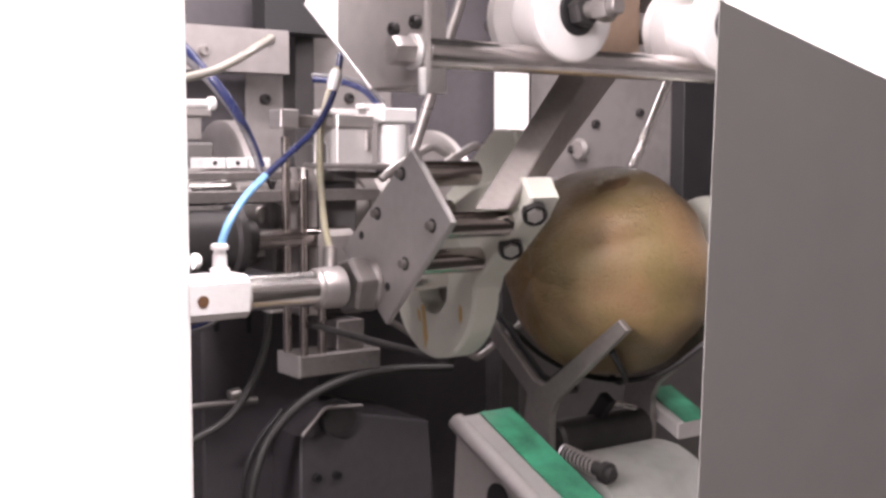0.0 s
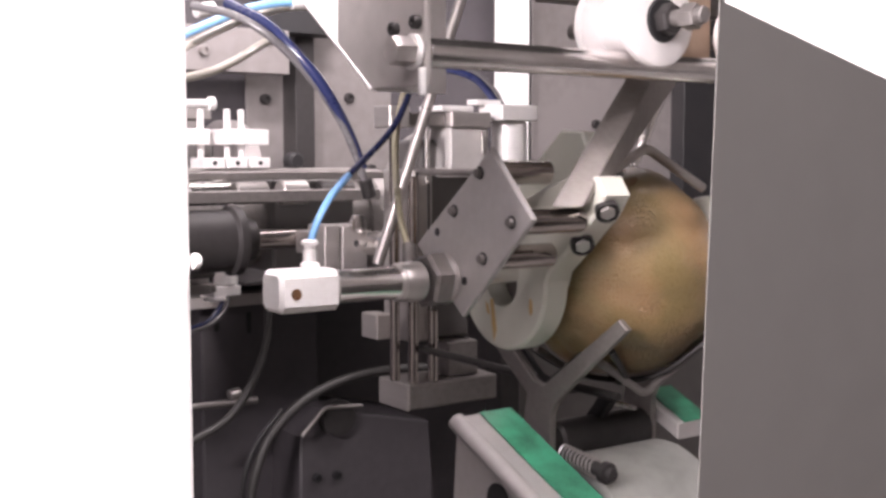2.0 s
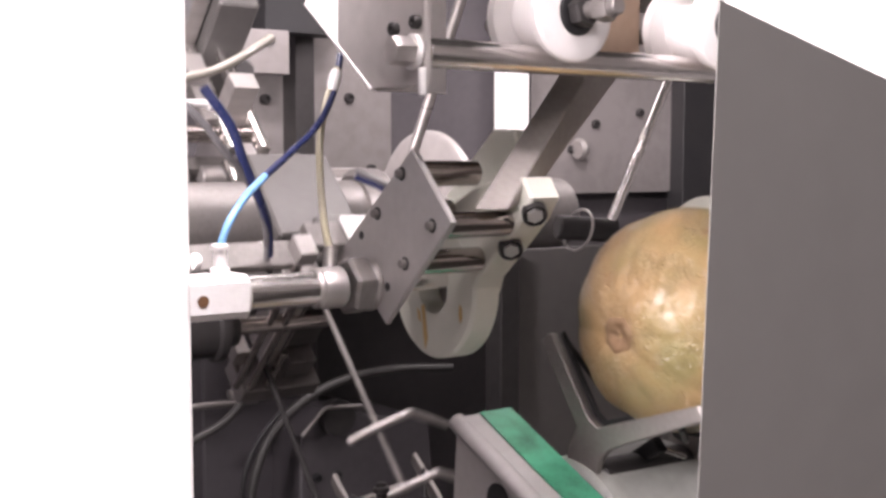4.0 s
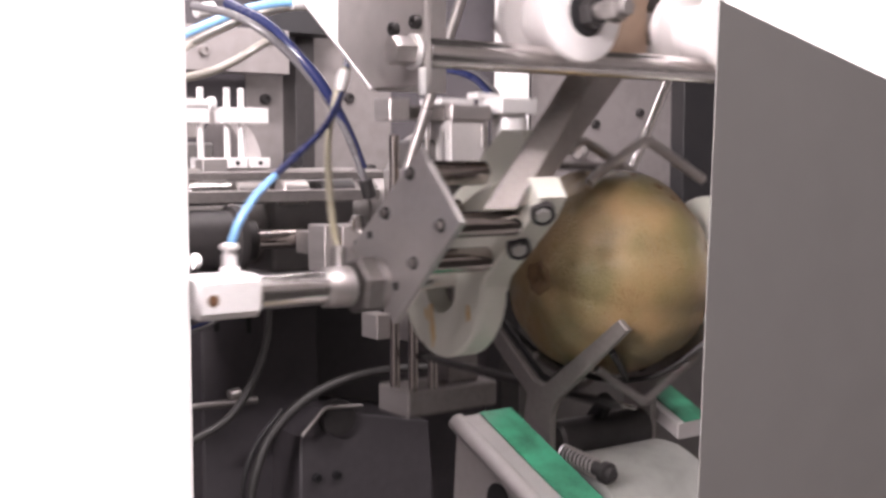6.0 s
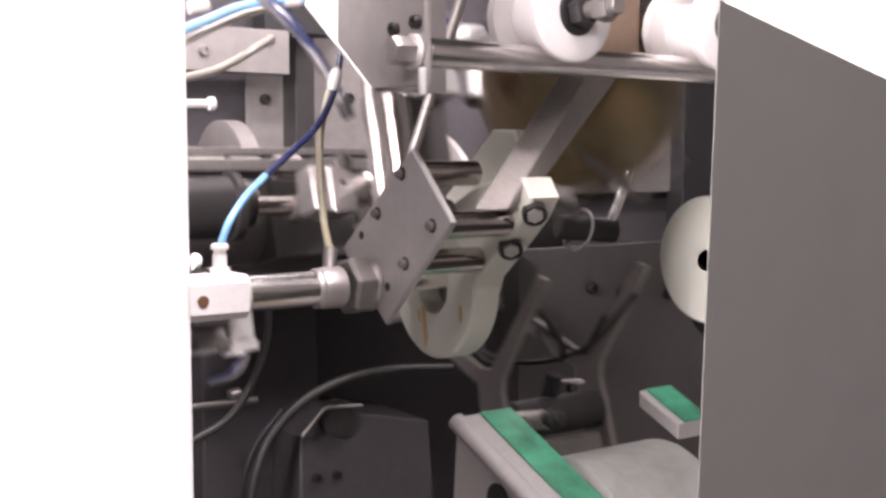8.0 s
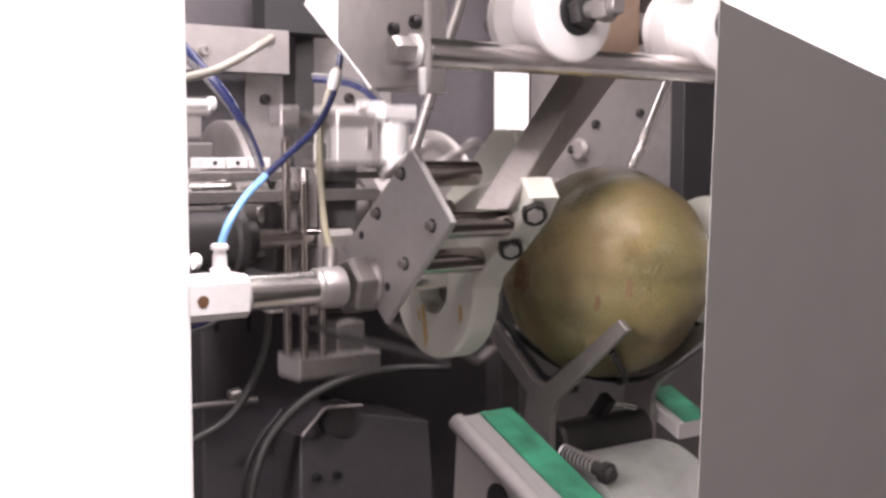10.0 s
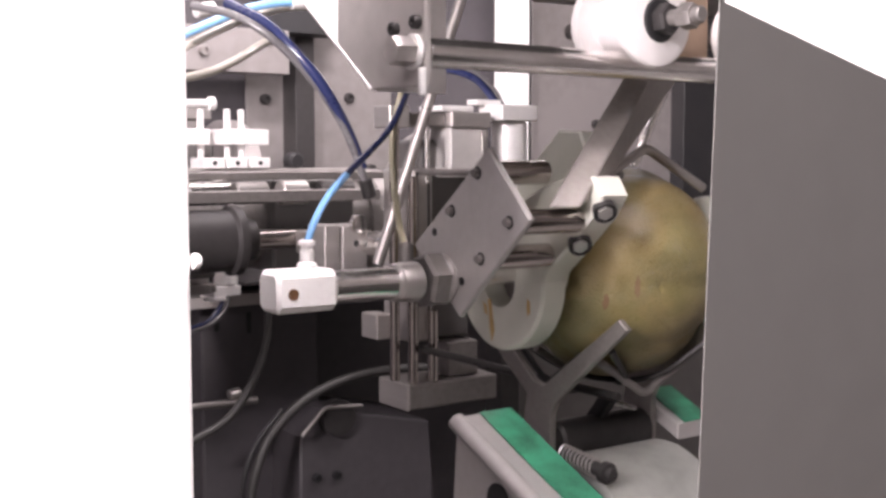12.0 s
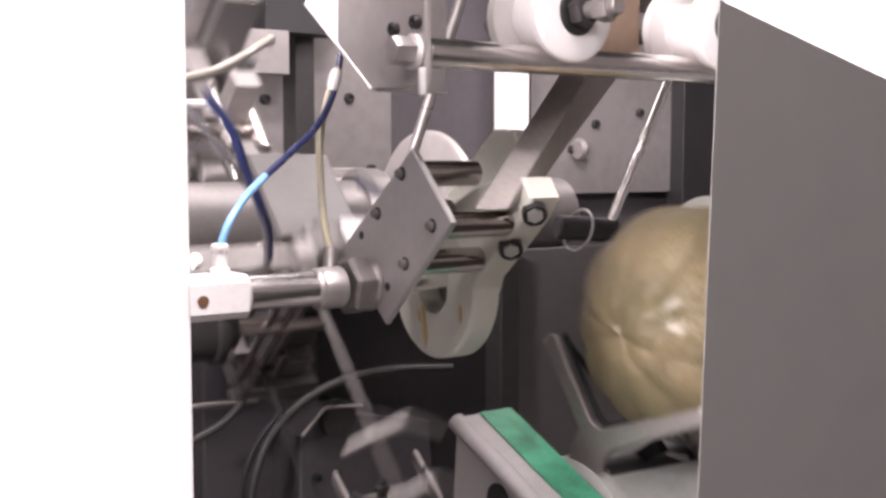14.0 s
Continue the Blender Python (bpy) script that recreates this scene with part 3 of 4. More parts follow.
MELONS = [
    melon(rind("tan netted rind", (0.31, 0.188, 0.09), (0.20, 0.142, 0.058), 0.0), 1, (1, 1, 1), [(1.98, 1.86, 0.085, 0.24)], "ripe tan netted melon with a brown scar"),
    melon(rind("mottled netted rind", (0.30, 0.193, 0.09), (0.18, 0.147, 0.056), 3.1), 2, (1.0, 0.99, 1), [(2.1, 1.42, 0.05, 0.06), (2.25, 1.3, 0.04, 0.05), (1.9, 1.6, 0.03, 0.05), (1.75, 1.9, 0.03, 0.08)], "olive and tan netted melon with brown mottles", True),
    melon(rind("golden netted rind", (0.27, 0.2, 0.08), (0.175, 0.148, 0.056), 5.7), 3, (1.02, 1, 1.0), [(3.2, 1.98, 0.12, 0.03), (3.38, 2.25, 0.10, 0.03)], "golden green netted melon with deep ribs", True),
    melon(rind("pale netted rind", (0.165, 0.124, 0.064), (0.108, 0.088, 0.042), 8.3), 4, (1.0, 1, 1.03), [(2.6, 1.5, 0.04, 0.12)], "pale golden melon with broad ribs", ribs=0.0042),
]


# ---- turning fork that lifts the melons ----
HUB = Vector((0, 0.05, -0.28))


def fork():
    f = thing("melon_fork", HUB, "steel cradle fork of two Y-shaped plates", "cradle fork", "forks on the lifting shaft")
    near = [(0.0795, -0.0405), (0.0745, -0.0385), (0.0225, -0.078), (0.012, -0.080), (-0.064, -0.024), (-0.0725, -0.0300), (-0.002, -0.0895), (0.003, -0.100), (0.003, -0.20), (0.033, -0.20), (0.034, -0.106), (0.031, -0.0895), (0.0840, -0.048)]
    part("near_plate", prism(near, -0.050, -0.0445, 0.001), FORK, f)
    part("far_plate", prism([(y - 0.006, z + 0.003) for y, z in near], 0.044, 0.0495, 0.001), FORK, f)
    for x, dy in ((-0.0442, 0.0), (0.0405, -0.006)):
        part("pad", prism([(0.072 + dy, -0.0395), (0.0225 + dy, -0.0775), (0.012 + dy, -0.0795), (-0.02 + dy, -0.056), (-0.02 + dy, -0.052), (0.012 + dy, -0.0755), (0.0215 + dy, -0.0735), (0.071 + dy, -0.0355)], x, x + 0.0034, 0.0005), BLACK, f, "black rubber lining")
    part("cross_shaft", rod((-0.042, 0.010, -0.122), (0.044, 0.008, -0.122), 0.015), DARK, f)
    part("arm", box(-0.03, 0.04, 0.002, 0.032, -0.25, -0.14, 0.003), DULL, f)
    part("cradle_wire", tube([(-0.042, 0.07, -0.040), (-0.02, 0.045, -0.068), (0.0, 0.01, -0.080), (0.02, -0.03, -0.074), (0.044, -0.062, -0.044)], 0.0022), DARK, f)
    part("cradle_wire", tube([(-0.042, -0.05, -0.048), (-0.01, -0.03, -0.073), (0.015, 0.01, -0.080), (0.044, 0.062, -0.05)], 0.0024), DARK, f)
    a, b = Vector((-0.055, -0.0135, -0.1223)), Vector((-0.055, -0.0663, -0.1272))
    sp = part("spring_pin", rod(a, b, 0.0048), DARK, f)
    way, side, rise = (b - a), Vector((1, 0, 0)), Vector((0, 0, 1))
    coil = [a + way * (0.06 + 0.66 * i / 90) + (side * math.cos(i * math.pi / 5) + rise * math.sin(i * math.pi / 5)) * 0.0062 for i in range(91)]
    part("spring", tube(coil, 0.0009, 6, 0), STEEL, sp, "small coil spring")
    part("knob", lathe([(0, 0.005), (0.001, 0.0075), (0.005, 0.0075), (0.006, 0.005), (0.008, 0.005), (0.0095, 0.0035)], a + way * 0.82, b + way, 18), DARK, sp)
    part("lever", prism([(0.0027, -0.0898), (-0.0076, -0.0951), (0.0071, -0.1147), (0.0245, -0.1181)], -0.004, 0.004, 0.0006), BLACK, f, "black lever")
    part("lever_pin", rod((0, -0.0016, -0.0962), (0.02, -0.0104, -0.1013), 0.0022), POLISHED, f)
    return f


FORKS = [fork()]
FORKS += [copy_thing(FORKS[0], Matrix.Translation(BASE + HUB)) for _ in range(2)]


def feeder():
    h = thing("lifting_shaft", (0, 0, -0.28), "white plastic drum on the horizontal lifting shaft", "drum shaft")
    part("drum", lathe([(0, 0.060), (0.004, 0.065), (0.098, 0.065), (0.106, 0.058)], (-0.055, -0.02, -0.192), (1, -0.02, -0.192), 48), DRUM, h)
    part("shaft", rod((-0.3, 0.05, -0.28), (0.5, 0.05, -0.28), 0.02), STEEL, h)
    g = thing("chute_rail", (-0.1, -0.02, -0.12), "sloping steel chute rail with a strip of green tape", "chute rail")
    a, b = Vector((-0.1, 0.0197, -0.0967)), Vector((-0.1, -0.0658, -0.1335))
    slope = b - a
    c = thing("chute_rail", (0.07, -0.02, -0.12), "short steel chute rail end with green tape", "chute rail")
    for parent, x0, x1, k0, k1 in ((g, -0.103, -0.072, -0.02, 2.2), (c, 0.055, 0.085, 0.02, 0.5)):
        p, q = a + slope * k0, a + slope * k1
        part("channel", prism([(p.y, p.z), (q.y, q.z), (q.y, q.z - 0.012), (p.y, p.z - 0.012)], x0 - (0.013 if parent is g else 0.004), x1 + 0.002, 0.001), PLATE, parent)
        part("green_tape", prism([(p.y - 0.001, p.z + 0.0012), (q.y, q.z + 0.0012), (q.y, q.z + 0.0002), (p.y - 0.001, p.z + 0.0002)], x0 + 0.003, x1, 0.0003), GREEN, parent, "worn green tape strip")
    p, q = a - slope * 0.04, a + slope * 2.2
    part("rolled_lip", rod((-0.117, p.y + 0.002, p.z - 0.004), (-0.117, q.y + 0.002, q.z - 0.004), 0.0065, 18), PLATE, g)
    part("cheek", prism([(p.y, p.z - 0.008), (p.y + 0.012, p.z - 0.16), (q.y, p.z - 0.16), (q.y, q.z - 0.008)], -0.118, -0.114, 0.0008), PLATE, g)
    part("cheek_hole", rod((-0.1188, -0.0243, -0.1437), Vector((-0.1188, -0.0243, -0.1437)) + Vector((0.001, 0, 0)), 0.012, 28), BLACK, g)
    part("post", box(-0.10, -0.08, 0.0, 0.02, -0.7, -0.2), DULL, g)
    part("post", box(0.06, 0.08, 0.0, 0.02, -0.7, -0.14), DULL, c)
    part("bolt", rod((0.075, -0.035, -0.075), (0.075, -0.06, -0.075), 0.007), BLACK, c)
    part("spring_post", rod((0.08, -0.045, -0.12), (0.08, -0.045, -0.06), 0.004), DARK, c)


feeder()


# ---- turret with its two clamp units ----
AXIS = Vector((0, 0.54, 0.01))


def clamp_unit():
    u = thing("clamp_unit", AXIS, "steel clamp unit with guide rods and bent wire claws", "clamp unit", "clamps on the turret")
    part("slide_body", box(-0.031, -0.010, 0.210, 0.258, -0.0785, 0.072, 0.0015), STEEL, u, "tall grooved cylinder body")
    for x in (-0.0265, -0.0145):
        part("groove", box(x - 0.001, x + 0.001, 0.2092, 0.2102, -0.076, 0.070, 0), DARK, u)
    part("guide_body", box(-0.0075, 0.046, 0.232, 0.275, -0.082, 0.098, 0.003), BACKPLATE, u)
    part("side_block", box(-0.0662, -0.0503, 0.212, 0.238, -0.0728, -0.0514, 0.001), STEEL, u)
    for y0 in (0.29, 0.33):
        part("slide_rod", rod((-0.02 + (y0 - 0.29), 0.262, 0.0), (-0.02 + (y0 - 0.29), 0.44, 0.0), 0.009), POLISHED, u)
    up = part("upper_jaw", box(0.0064, 0.0502, 0.205, 0.250, 0.1084, 0.1223, 0.0012), STEEL, u)
    part("jaw_bridge", box(-0.0395, 0.0062, 0.214, 0.245, 0.109, 0.1205, 0.001), DULL, up)
    part("jaw_lug", box(-0.0599, -0.0397, 0.200, 0.226, 0.1071, 0.1255, 0.001), STEEL, up)
    part("top_plate", box(0.000, 0.036, 0.212, 0.246, 0.1225, 0.1275, 0.0008), ALU, up, "bright top plate")
    part("jaw_post", box(0.0084, 0.050, 0.209, 0.242, 0.0647, 0.1083, 0.001), POST, up, "matt aluminium post in a half-shaded tone")
    part("pin", rod((0.0402, 0.2045, 0.086), (0.0402, 0.2045, 0.106), 0.0022, 14), POLISHED, up)
    part("post_cap", box(0.0583, 0.0994, 0.200, 0.236, 0.1152, 0.1294, 0.001), ALU, up, "bright aluminium cap")
    part("cap_strip", box(0.048, 0.076, 0.2245, 0.240, 0.1296, 0.1345, 0.0006), ALU, up)
    part("air_post", rod((0.0833, 0.2215, 0.064), (0.0833, 0.2215, 0.115), 0.0165, 32), ALU, up, "bright aluminium post")
    part("post_collar", rod((0.0833, 0.2215, 0.060), (0.0833, 0.2215, 0.066), 0.0185, 32), DARK, up)
    part("link_bar", box(0.0503, 0.0585, 0.220, 0.246, 0.110, 0.121, 0.001), DULL, up)
    low = part("lower_jaw", box(-0.0403, 0.054, 0.200, 0.250, -0.135, -0.1128, 0.0015), DULL, u)
    # The bar's end face catches more light, so a paler plate covers it.
    part("lit_end_face", box(-0.0430, -0.0405, 0.1995, 0.2475, -0.1355, -0.1123, 0.0008), STEEL, low, "paler plate for the jaw's lit end face")
    part("jaw_leg", box(0.0084, 0.041, 0.212, 0.246, -0.1127, -0.0822, 0.001), DULL, low)
    part("jaw_rod", rod((-0.052, 0.206, -0.108), (-0.052, 0.206, 0.107), 0.0044), STAINLESS, low)
    part("jaw_rod", rod((-0.034, 0.205, -0.113), (-0.034, 0.205, 0.066), 0.0044), STAINLESS, low)
    part("jaw_rod", rod((-0.0128, 0.206, -0.113), (-0.0128, 0.206, -0.05), 0.0046), STAINLESS, low)
    part("jaw_rod", rod((-0.018, 0.207, 0.060), (-0.018, 0.207, 0.109), 0.0022), POLISHED, up)
    block = part("valve_block", box(-0.0487, -0.0222, 0.300, 0.340, -0.0245, 0.0195, 0.001), STEEL, u)
    part("port", rod((-0.034, 0.2992, 0.003), (-0.034, 0.3005, 0.003), 0.003, 14), BLACK, block)
    part("block_edge", box(-0.066, -0.0500, 0.302, 0.335, -0.0225, 0.0205, 0.001), STEEL, block)
    part("button", lathe([(0, 0.006), (0.001, 0.0085), (0.006, 0.009)], (-0.0342, 0.292, 0.0213), (-0.0342, 1, 0.0213), 24), POLISHED, block, "polished round button")
    part("block_arm", box(-0.045, -0.026, 0.3402, 0.40, -0.012, 0.010, 0.001), DULL, block)
    part("hose", tube([(0.0757, 0.230, 0.1284), (0.0697, 0.235, 0.1413), (0.0571, 0.240, 0.154), (0.0388, 0.250, 0.1615), (0.0106, 0.265, 0.1645)], 0.0034), NAVY, u, "dark blue air hose")
    part("hose", tube([(0.083, 0.232, 0.1294), (0.0755, 0.237, 0.1453), (0.0601, 0.242, 0.159), (0.0388, 0.252, 0.1665), (0.0106, 0.267, 0.1685)], 0.003), GREYTUBE, u, "grey air hose")
    for y in (-0.035, 0.03):
        part("claw", bent([(-0.050, y + 0.0, 0.059), (-0.042, y, 0.066), (0.006, y + 0.004, 0.089), (0.060, y, 0.060)], 0.0036), STEEL, up, "bent claw of round wire")
        # The lower claw has a darker metal than the upper one.
        part("claw", bent([(-0.042, y, -0.056), (0.008, y + 0.004, -0.086), (0.058, y, -0.056)], 0.003), DULL, low, "bent claw of round wire")
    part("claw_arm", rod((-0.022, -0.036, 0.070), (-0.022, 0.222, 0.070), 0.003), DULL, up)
    # Darker than the upper arm so that it hardly shows.
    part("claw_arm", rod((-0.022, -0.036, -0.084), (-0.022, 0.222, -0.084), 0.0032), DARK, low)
    part("hose", tube([(-0.0581, 0.24, 0.0549), (-0.0678, 0.25, 0.0939), (-0.0826, 0.26, 0.1279), (-0.107, 0.27, 0.1613), (-0.1336, 0.28, 0.1868), (-0.1528, 0.3, 0.2026), (-0.1783, 0.33, 0.2124)], 0.0036), GREYTUBE, u, "grey air hose")
    part("hose", tube([(-0.0596, 0.245, 0.072), (-0.0705, 0.255, 0.1086), (-0.0907, 0.26, 0.1445), (-0.1097, 0.275, 0.1734), (-0.1237, 0.3, 0.1988), (-0.1469, 0.33, 0.2173)], 0.0048), NAVY, u, "dark blue air hose")
    part("hose_fitting", rod((-0.0604, 0.24, 0.0632), (-0.0553, 0.24, 0.0475), 0.006), DARK, u)
    return u, up, low


UNITS = [clamp_unit()]
second = copy_thing(UNITS[0][0], Matrix.Translation(BASE + AXIS))
UNITS.append((second, next(o for o in second.children if o.name.startswith("upper_jaw")), next(o for o in second.children if o.name.startswith("lower_jaw"))))


def turret():
    t = thing("turret", AXIS, "steel indexing turret on a thick turned shaft", "turret")
    cy, cz = AXIS.y, AXIS.z
    part("shaft", rod((-0.35, cy, cz), (0.42, cy, cz), 0.046, 36), DULL, t, "turned steel shaft")
    part("collar", rod((0.10, cy, cz), (0.14, cy, cz), 0.06, 36), DULL, t)
    part("guide_block", box(-0.03, 0.07, cy - 0.06, cy + 0.06, cz - 0.05, cz + 0.05, 0.003), BACKPLATE, t)
    for s in (-1, 1):
        part("cross_bar", box(-0.30, 0.10, cy - 0.09 * s - 0.016, cy - 0.09 * s + 0.016, cz + 0.054 * s - 0.004, cz + 0.054 * s + 0.004, 0.001), DULL, t)
        part("cross_bar", box(-0.30, 0.06, cy - 0.12 * s - 0.010, cy - 0.12 * s + 0.010, cz + 0.034 * s - 0.006, cz + 0.034 * s + 0.006, 0.001), DULL, t)
        for x0, x1, r, m in ((-0.20, -0.15, 0.013, DULL), (-0.145, -0.10, 0.012, POLISHED), (-0.095, -0.06, 0.0115, DULL), (-0.045, -0.015, 0.013, STEEL), (0.0, 0.04, 0.011, DARK)):
            part("spacer", rod((x0, cy - 0.105 * s, cz + 0.037 * s), (x1, cy - 0.105 * s, cz + 0.037 * s), r, 24), m, t)
        vy, vz = cy - 0.13 * s, cz - 0.008 * s
        part("motor", lathe([(0, 0.026), (0.003, 0.030), (0.085, 0.030), (0.088, 0.034), (0.096, 0.034), (0.098, 0.022), (0.112, 0.020)], (-0.20, vy, vz), (1, vy, vz), 32), DARK, t, "dark round motor body")
        part("motor_shaft", rod((-0.088, vy, vz), (0.02, vy, vz), 0.010), STAINLESS, t)
        if s < 0:
            continue
        part("clevis", prism([(cy - 0.155 * s - 0.012, cz - 0.035 * s - 0.035), (cy - 0.155 * s + 0.012, cz - 0.035 * s - 0.035), (cy - 0.155 * s + 0.012, cz - 0.035 * s + 0.03), (cy - 0.155 * s, cz - 0.035 * s + 0.036), (cy - 0.155 * s - 0.012, cz - 0.035 * s + 0.03)], -0.022, 0.010, 0.001), STEEL, t)
    part("flange", lathe([(0, 0.10), (0.003, 0.105), (0.012, 0.105), (0.015, 0.10)], (0.20, cy, cz), (1, cy, cz), 48), SHEET, t)
    return t


TURRET = turret()


# ---- fixed parts behind ----
def background():
    w = thing("belt_wheel", (0.1, 1.0, 0.0), "grey steel belt wheel on the back shaft", "wheel")
    part("rim", lathe([(0, 0.098), (0.003, 0.104), (0.03, 0.104), (0.033, 0.098)], (0.1349, 1, 0.0348), Vector((0.1349, 1, 0.0348)) + Vector((1, 0, 0)), 48), INNER, w)
    part("hub", rod(Vector((0.1349, 1, 0.0348)) - Vector((0.02, 0, 0)), Vector((0.1349, 1, 0.0348)) + Vector((0.3, 0, 0)), 0.025), STEEL, w)
    s = thing("stay_rod", (-0.1, 0.1, 0), "thin slanting steel stay rod", "stay rod", "stay rods")
    part("bar", rod((-0.1218, 0.12, 0.0014), (-0.0345, 0.12, 0.2309), 0.0042), STEEL, s)
    s2 = thing("stay_rod", (0.2, 0.2, 0), "bright slanting steel stay rod with a dark pivot", "stay rod", "stay rods")
    part("bar", rod((0.1849, 0.2, 0.0085), (0.2915, 0.2, 0.206), 0.005), POLISHED, s2)
    part("pivot", rod((0.1399, 0.22, 0.0162), (0.1982, 0.2, 0.0118), 0.012), DARK, s2)
    part("ring", tube([(0.150 + 0.006 * math.sin(i * 0.35), 0.2 - 0.019 * math.cos(i * 0.35), 0.014 + 0.019 * math.sin(i * 0.35)) for i in range(19)], 0.0014, 8, 3), STEEL, s2, "thin wire ring")
    p = thing("back_plate", (0.15, 0.3, -0.2), "grey steel mounting plate with cap screws", "mounting plate")
    part("plate", box(0.145, 0.75, 0.30, 0.306, -0.6, -0.012, 0.001), BACKPLATE, p)
    part("edge", box(0.120, 0.144, 0.28, 0.306, -0.6, -0.012, 0.001), DARK, p)
    for a in ((0.257, 0.3, -0.0577), (0.3012, 0.3, -0.065), (0.2301, 0.3, -0.1624), (0.3734, 0.3, -0.0718)):
        screw(p, a, (0, -1, 0), 0.0065, mat=DARK)
    d = thing("drive_box", (0.45, 1.1, -0.8), "dark steel gearbox with a lever", "gearbox")
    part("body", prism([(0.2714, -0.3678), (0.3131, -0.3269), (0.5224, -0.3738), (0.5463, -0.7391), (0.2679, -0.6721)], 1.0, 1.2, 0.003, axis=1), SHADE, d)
    part("shaft_end", lathe([(0, 0.02), (0.002, 0.03), (0.02, 0.03)], (0.3315, 0.975, -0.3386), Vector((0.3315, 0.975, -0.3386)) + Vector((0, 1, 0)), 24), DARK, d)
    part("lever", bent([(0.2561, 0.965, -0.3557), (0.2971, 0.965, -0.3156), (0.3651, 0.965, -0.3206)], 0.004), DULL, d)
    for a in ((0.2984, 0.998, -0.4368), (0.3353, 0.998, -0.4381)):
        screw(d, a, (0, -1, 0), 0.008, mat=BLACK)
    b = thing("control_box", (0.1, 1.2, -0.8), "dark grey equipment box", "equipment box")
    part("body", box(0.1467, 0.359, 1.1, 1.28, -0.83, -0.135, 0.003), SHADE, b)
    part("ledge", box(-0.25, 0.2568, 1.06, 1.1, -0.155, -0.135, 0.001), SHEET, b)
    for a in ((0.173, 1.1, -0.1786), (0.2298, 1.1, -0.186)):
        part("slot", box(a[0] - 0.004, a[0] + 0.004, 1.0988, 1.1002, a[2] - 0.02, a[2] + 0.015, 0), BLACK, b)
    # Added plate that holds overhead light off the gearbox and hoses.
    deck = thing("shade_deck", (0.5, 1.1, -0.1), "dark deck plate added to shade the drive", "deck plate")
    part("plate", box(0.14, 1.2, 0.92, 1.29, -0.106, -0.1, 0.001), DARK, deck)
    part("leg", box(1.16, 1.19, 1.2, 1.23, -0.835, -0.106, 0.001), DARK, deck)
    part("leg", box(0.3, 0.33, 1.25, 1.28, -0.835, -0.106, 0.001), DARK, deck)
    h = thing("hose", (0.3, 0.93, -0.3), "thick grey rubber hose in a wide bend", "hose", "loose hoses")
    part("pipe", tube([(0.1458, 0.93, -0.4694), (0.1561, 0.93, -0.4017), (0.1831, 0.93, -0.3407), (0.2384, 0.93, -0.2929), (0.3165, 0.935, -0.2673), (0.4308, 0.965, -0.267), (0.528, 0.94, -0.2707)], 0.0072), RUBBER, h)
    part("pipe", tube([(0.1343, 0.935, -0.4686), (0.1418, 0.935, -0.4005), (0.1639, 0.935, -0.3476), (0.207, 0.935, -0.3013)], 0.0045), BLACK, h)
    h2 = thing("hose", (0.1, 0.95, -0.3), "grey air hose hanging in a loop", "hose", "loose hoses")
    part("pipe", tube([(0.1929, 0.95, -0.1323), (0.1893, 0.95, -0.1926), (0.1678, 0.95, -0.2512), (0.1254, 0.95, -0.3064), (0.0623, 0.95, -0.3359)], 0.0062), RUBBER, h2)
    k = thing("bracket_bar", (0.1,1.05,-0.3), "thin steel bracket bar with a clamp", "bracket bar")
    part("bar", rod((0.1038, 1.05, -0.3065), (0.2194, 1.05, -0.3083), 0.006), DULL, k)
    part("clamp", rod((0.1704, 1.05, -0.295), (0.1899, 1.05, -0.2927), 0.009), STEEL, k)
    h3 = thing("hose", (-0.2, 0.3, 0.2), "milky air tube in a slack curve", "hose", "loose hoses")
    part("pipe", tube([(-0.2018, 0.3, 0.1472), (-0.1629, 0.32, 0.1572), (-0.1269, 0.34, 0.1725), (-0.0789, 0.38, 0.1948)], 0.004), CLEAR, h3)
    v = thing("valve_knob", (-0.2, 0.4, 0.14), "small white knob on a pin", "knob")
    part("pin", rod((-0.162, 0.4, 0.1317), (-0.1331, 0.4, 0.1325), 0.004), ALU, v)
    part("knob", rod((-0.1353, 0.4, 0.1324), (-0.1285, 0.4, 0.1326), 0.0065), ALU, v)


background()


def overhead_hoses():
    h4 = thing("hose", (0.0, 0.6, 0.25), "bright blue air tube curving overhead", "hose", "loose hoses")
    part("pipe", tube([(-0.0769, 0.6, 0.2175), (-0.0399, 0.6, 0.2348), (0.0018, 0.6, 0.2523), (0.0596, 0.6, 0.2638), (0.1637, 0.62, 0.27)], 0.0052), BLUE, h4)
    part("coupling", rod((0.0559, 0.6, 0.2629), (0.0745, 0.6, 0.2643), 0.008), ALU, h4)
    h5 = thing("hose", (0.0, 0.6, 0.24), "milky air tube beside the blue one", "hose", "loose hoses")
    part("pipe", tube([(-0.0691, 0.62, 0.2053), (-0.0279, 0.62, 0.2267), (0.0183, 0.62, 0.2472), (0.0775, 0.62, 0.2621), (0.1756, 0.64, 0.266)], 0.0048), CLEAR, h5)
    part("coupling", rod((-0.1258, 0.45, 0.2241), (-0.1052, 0.45, 0.2283), 0.007), ALU, h5)
    return [h4, h5]


HOSES = overhead_hoses()


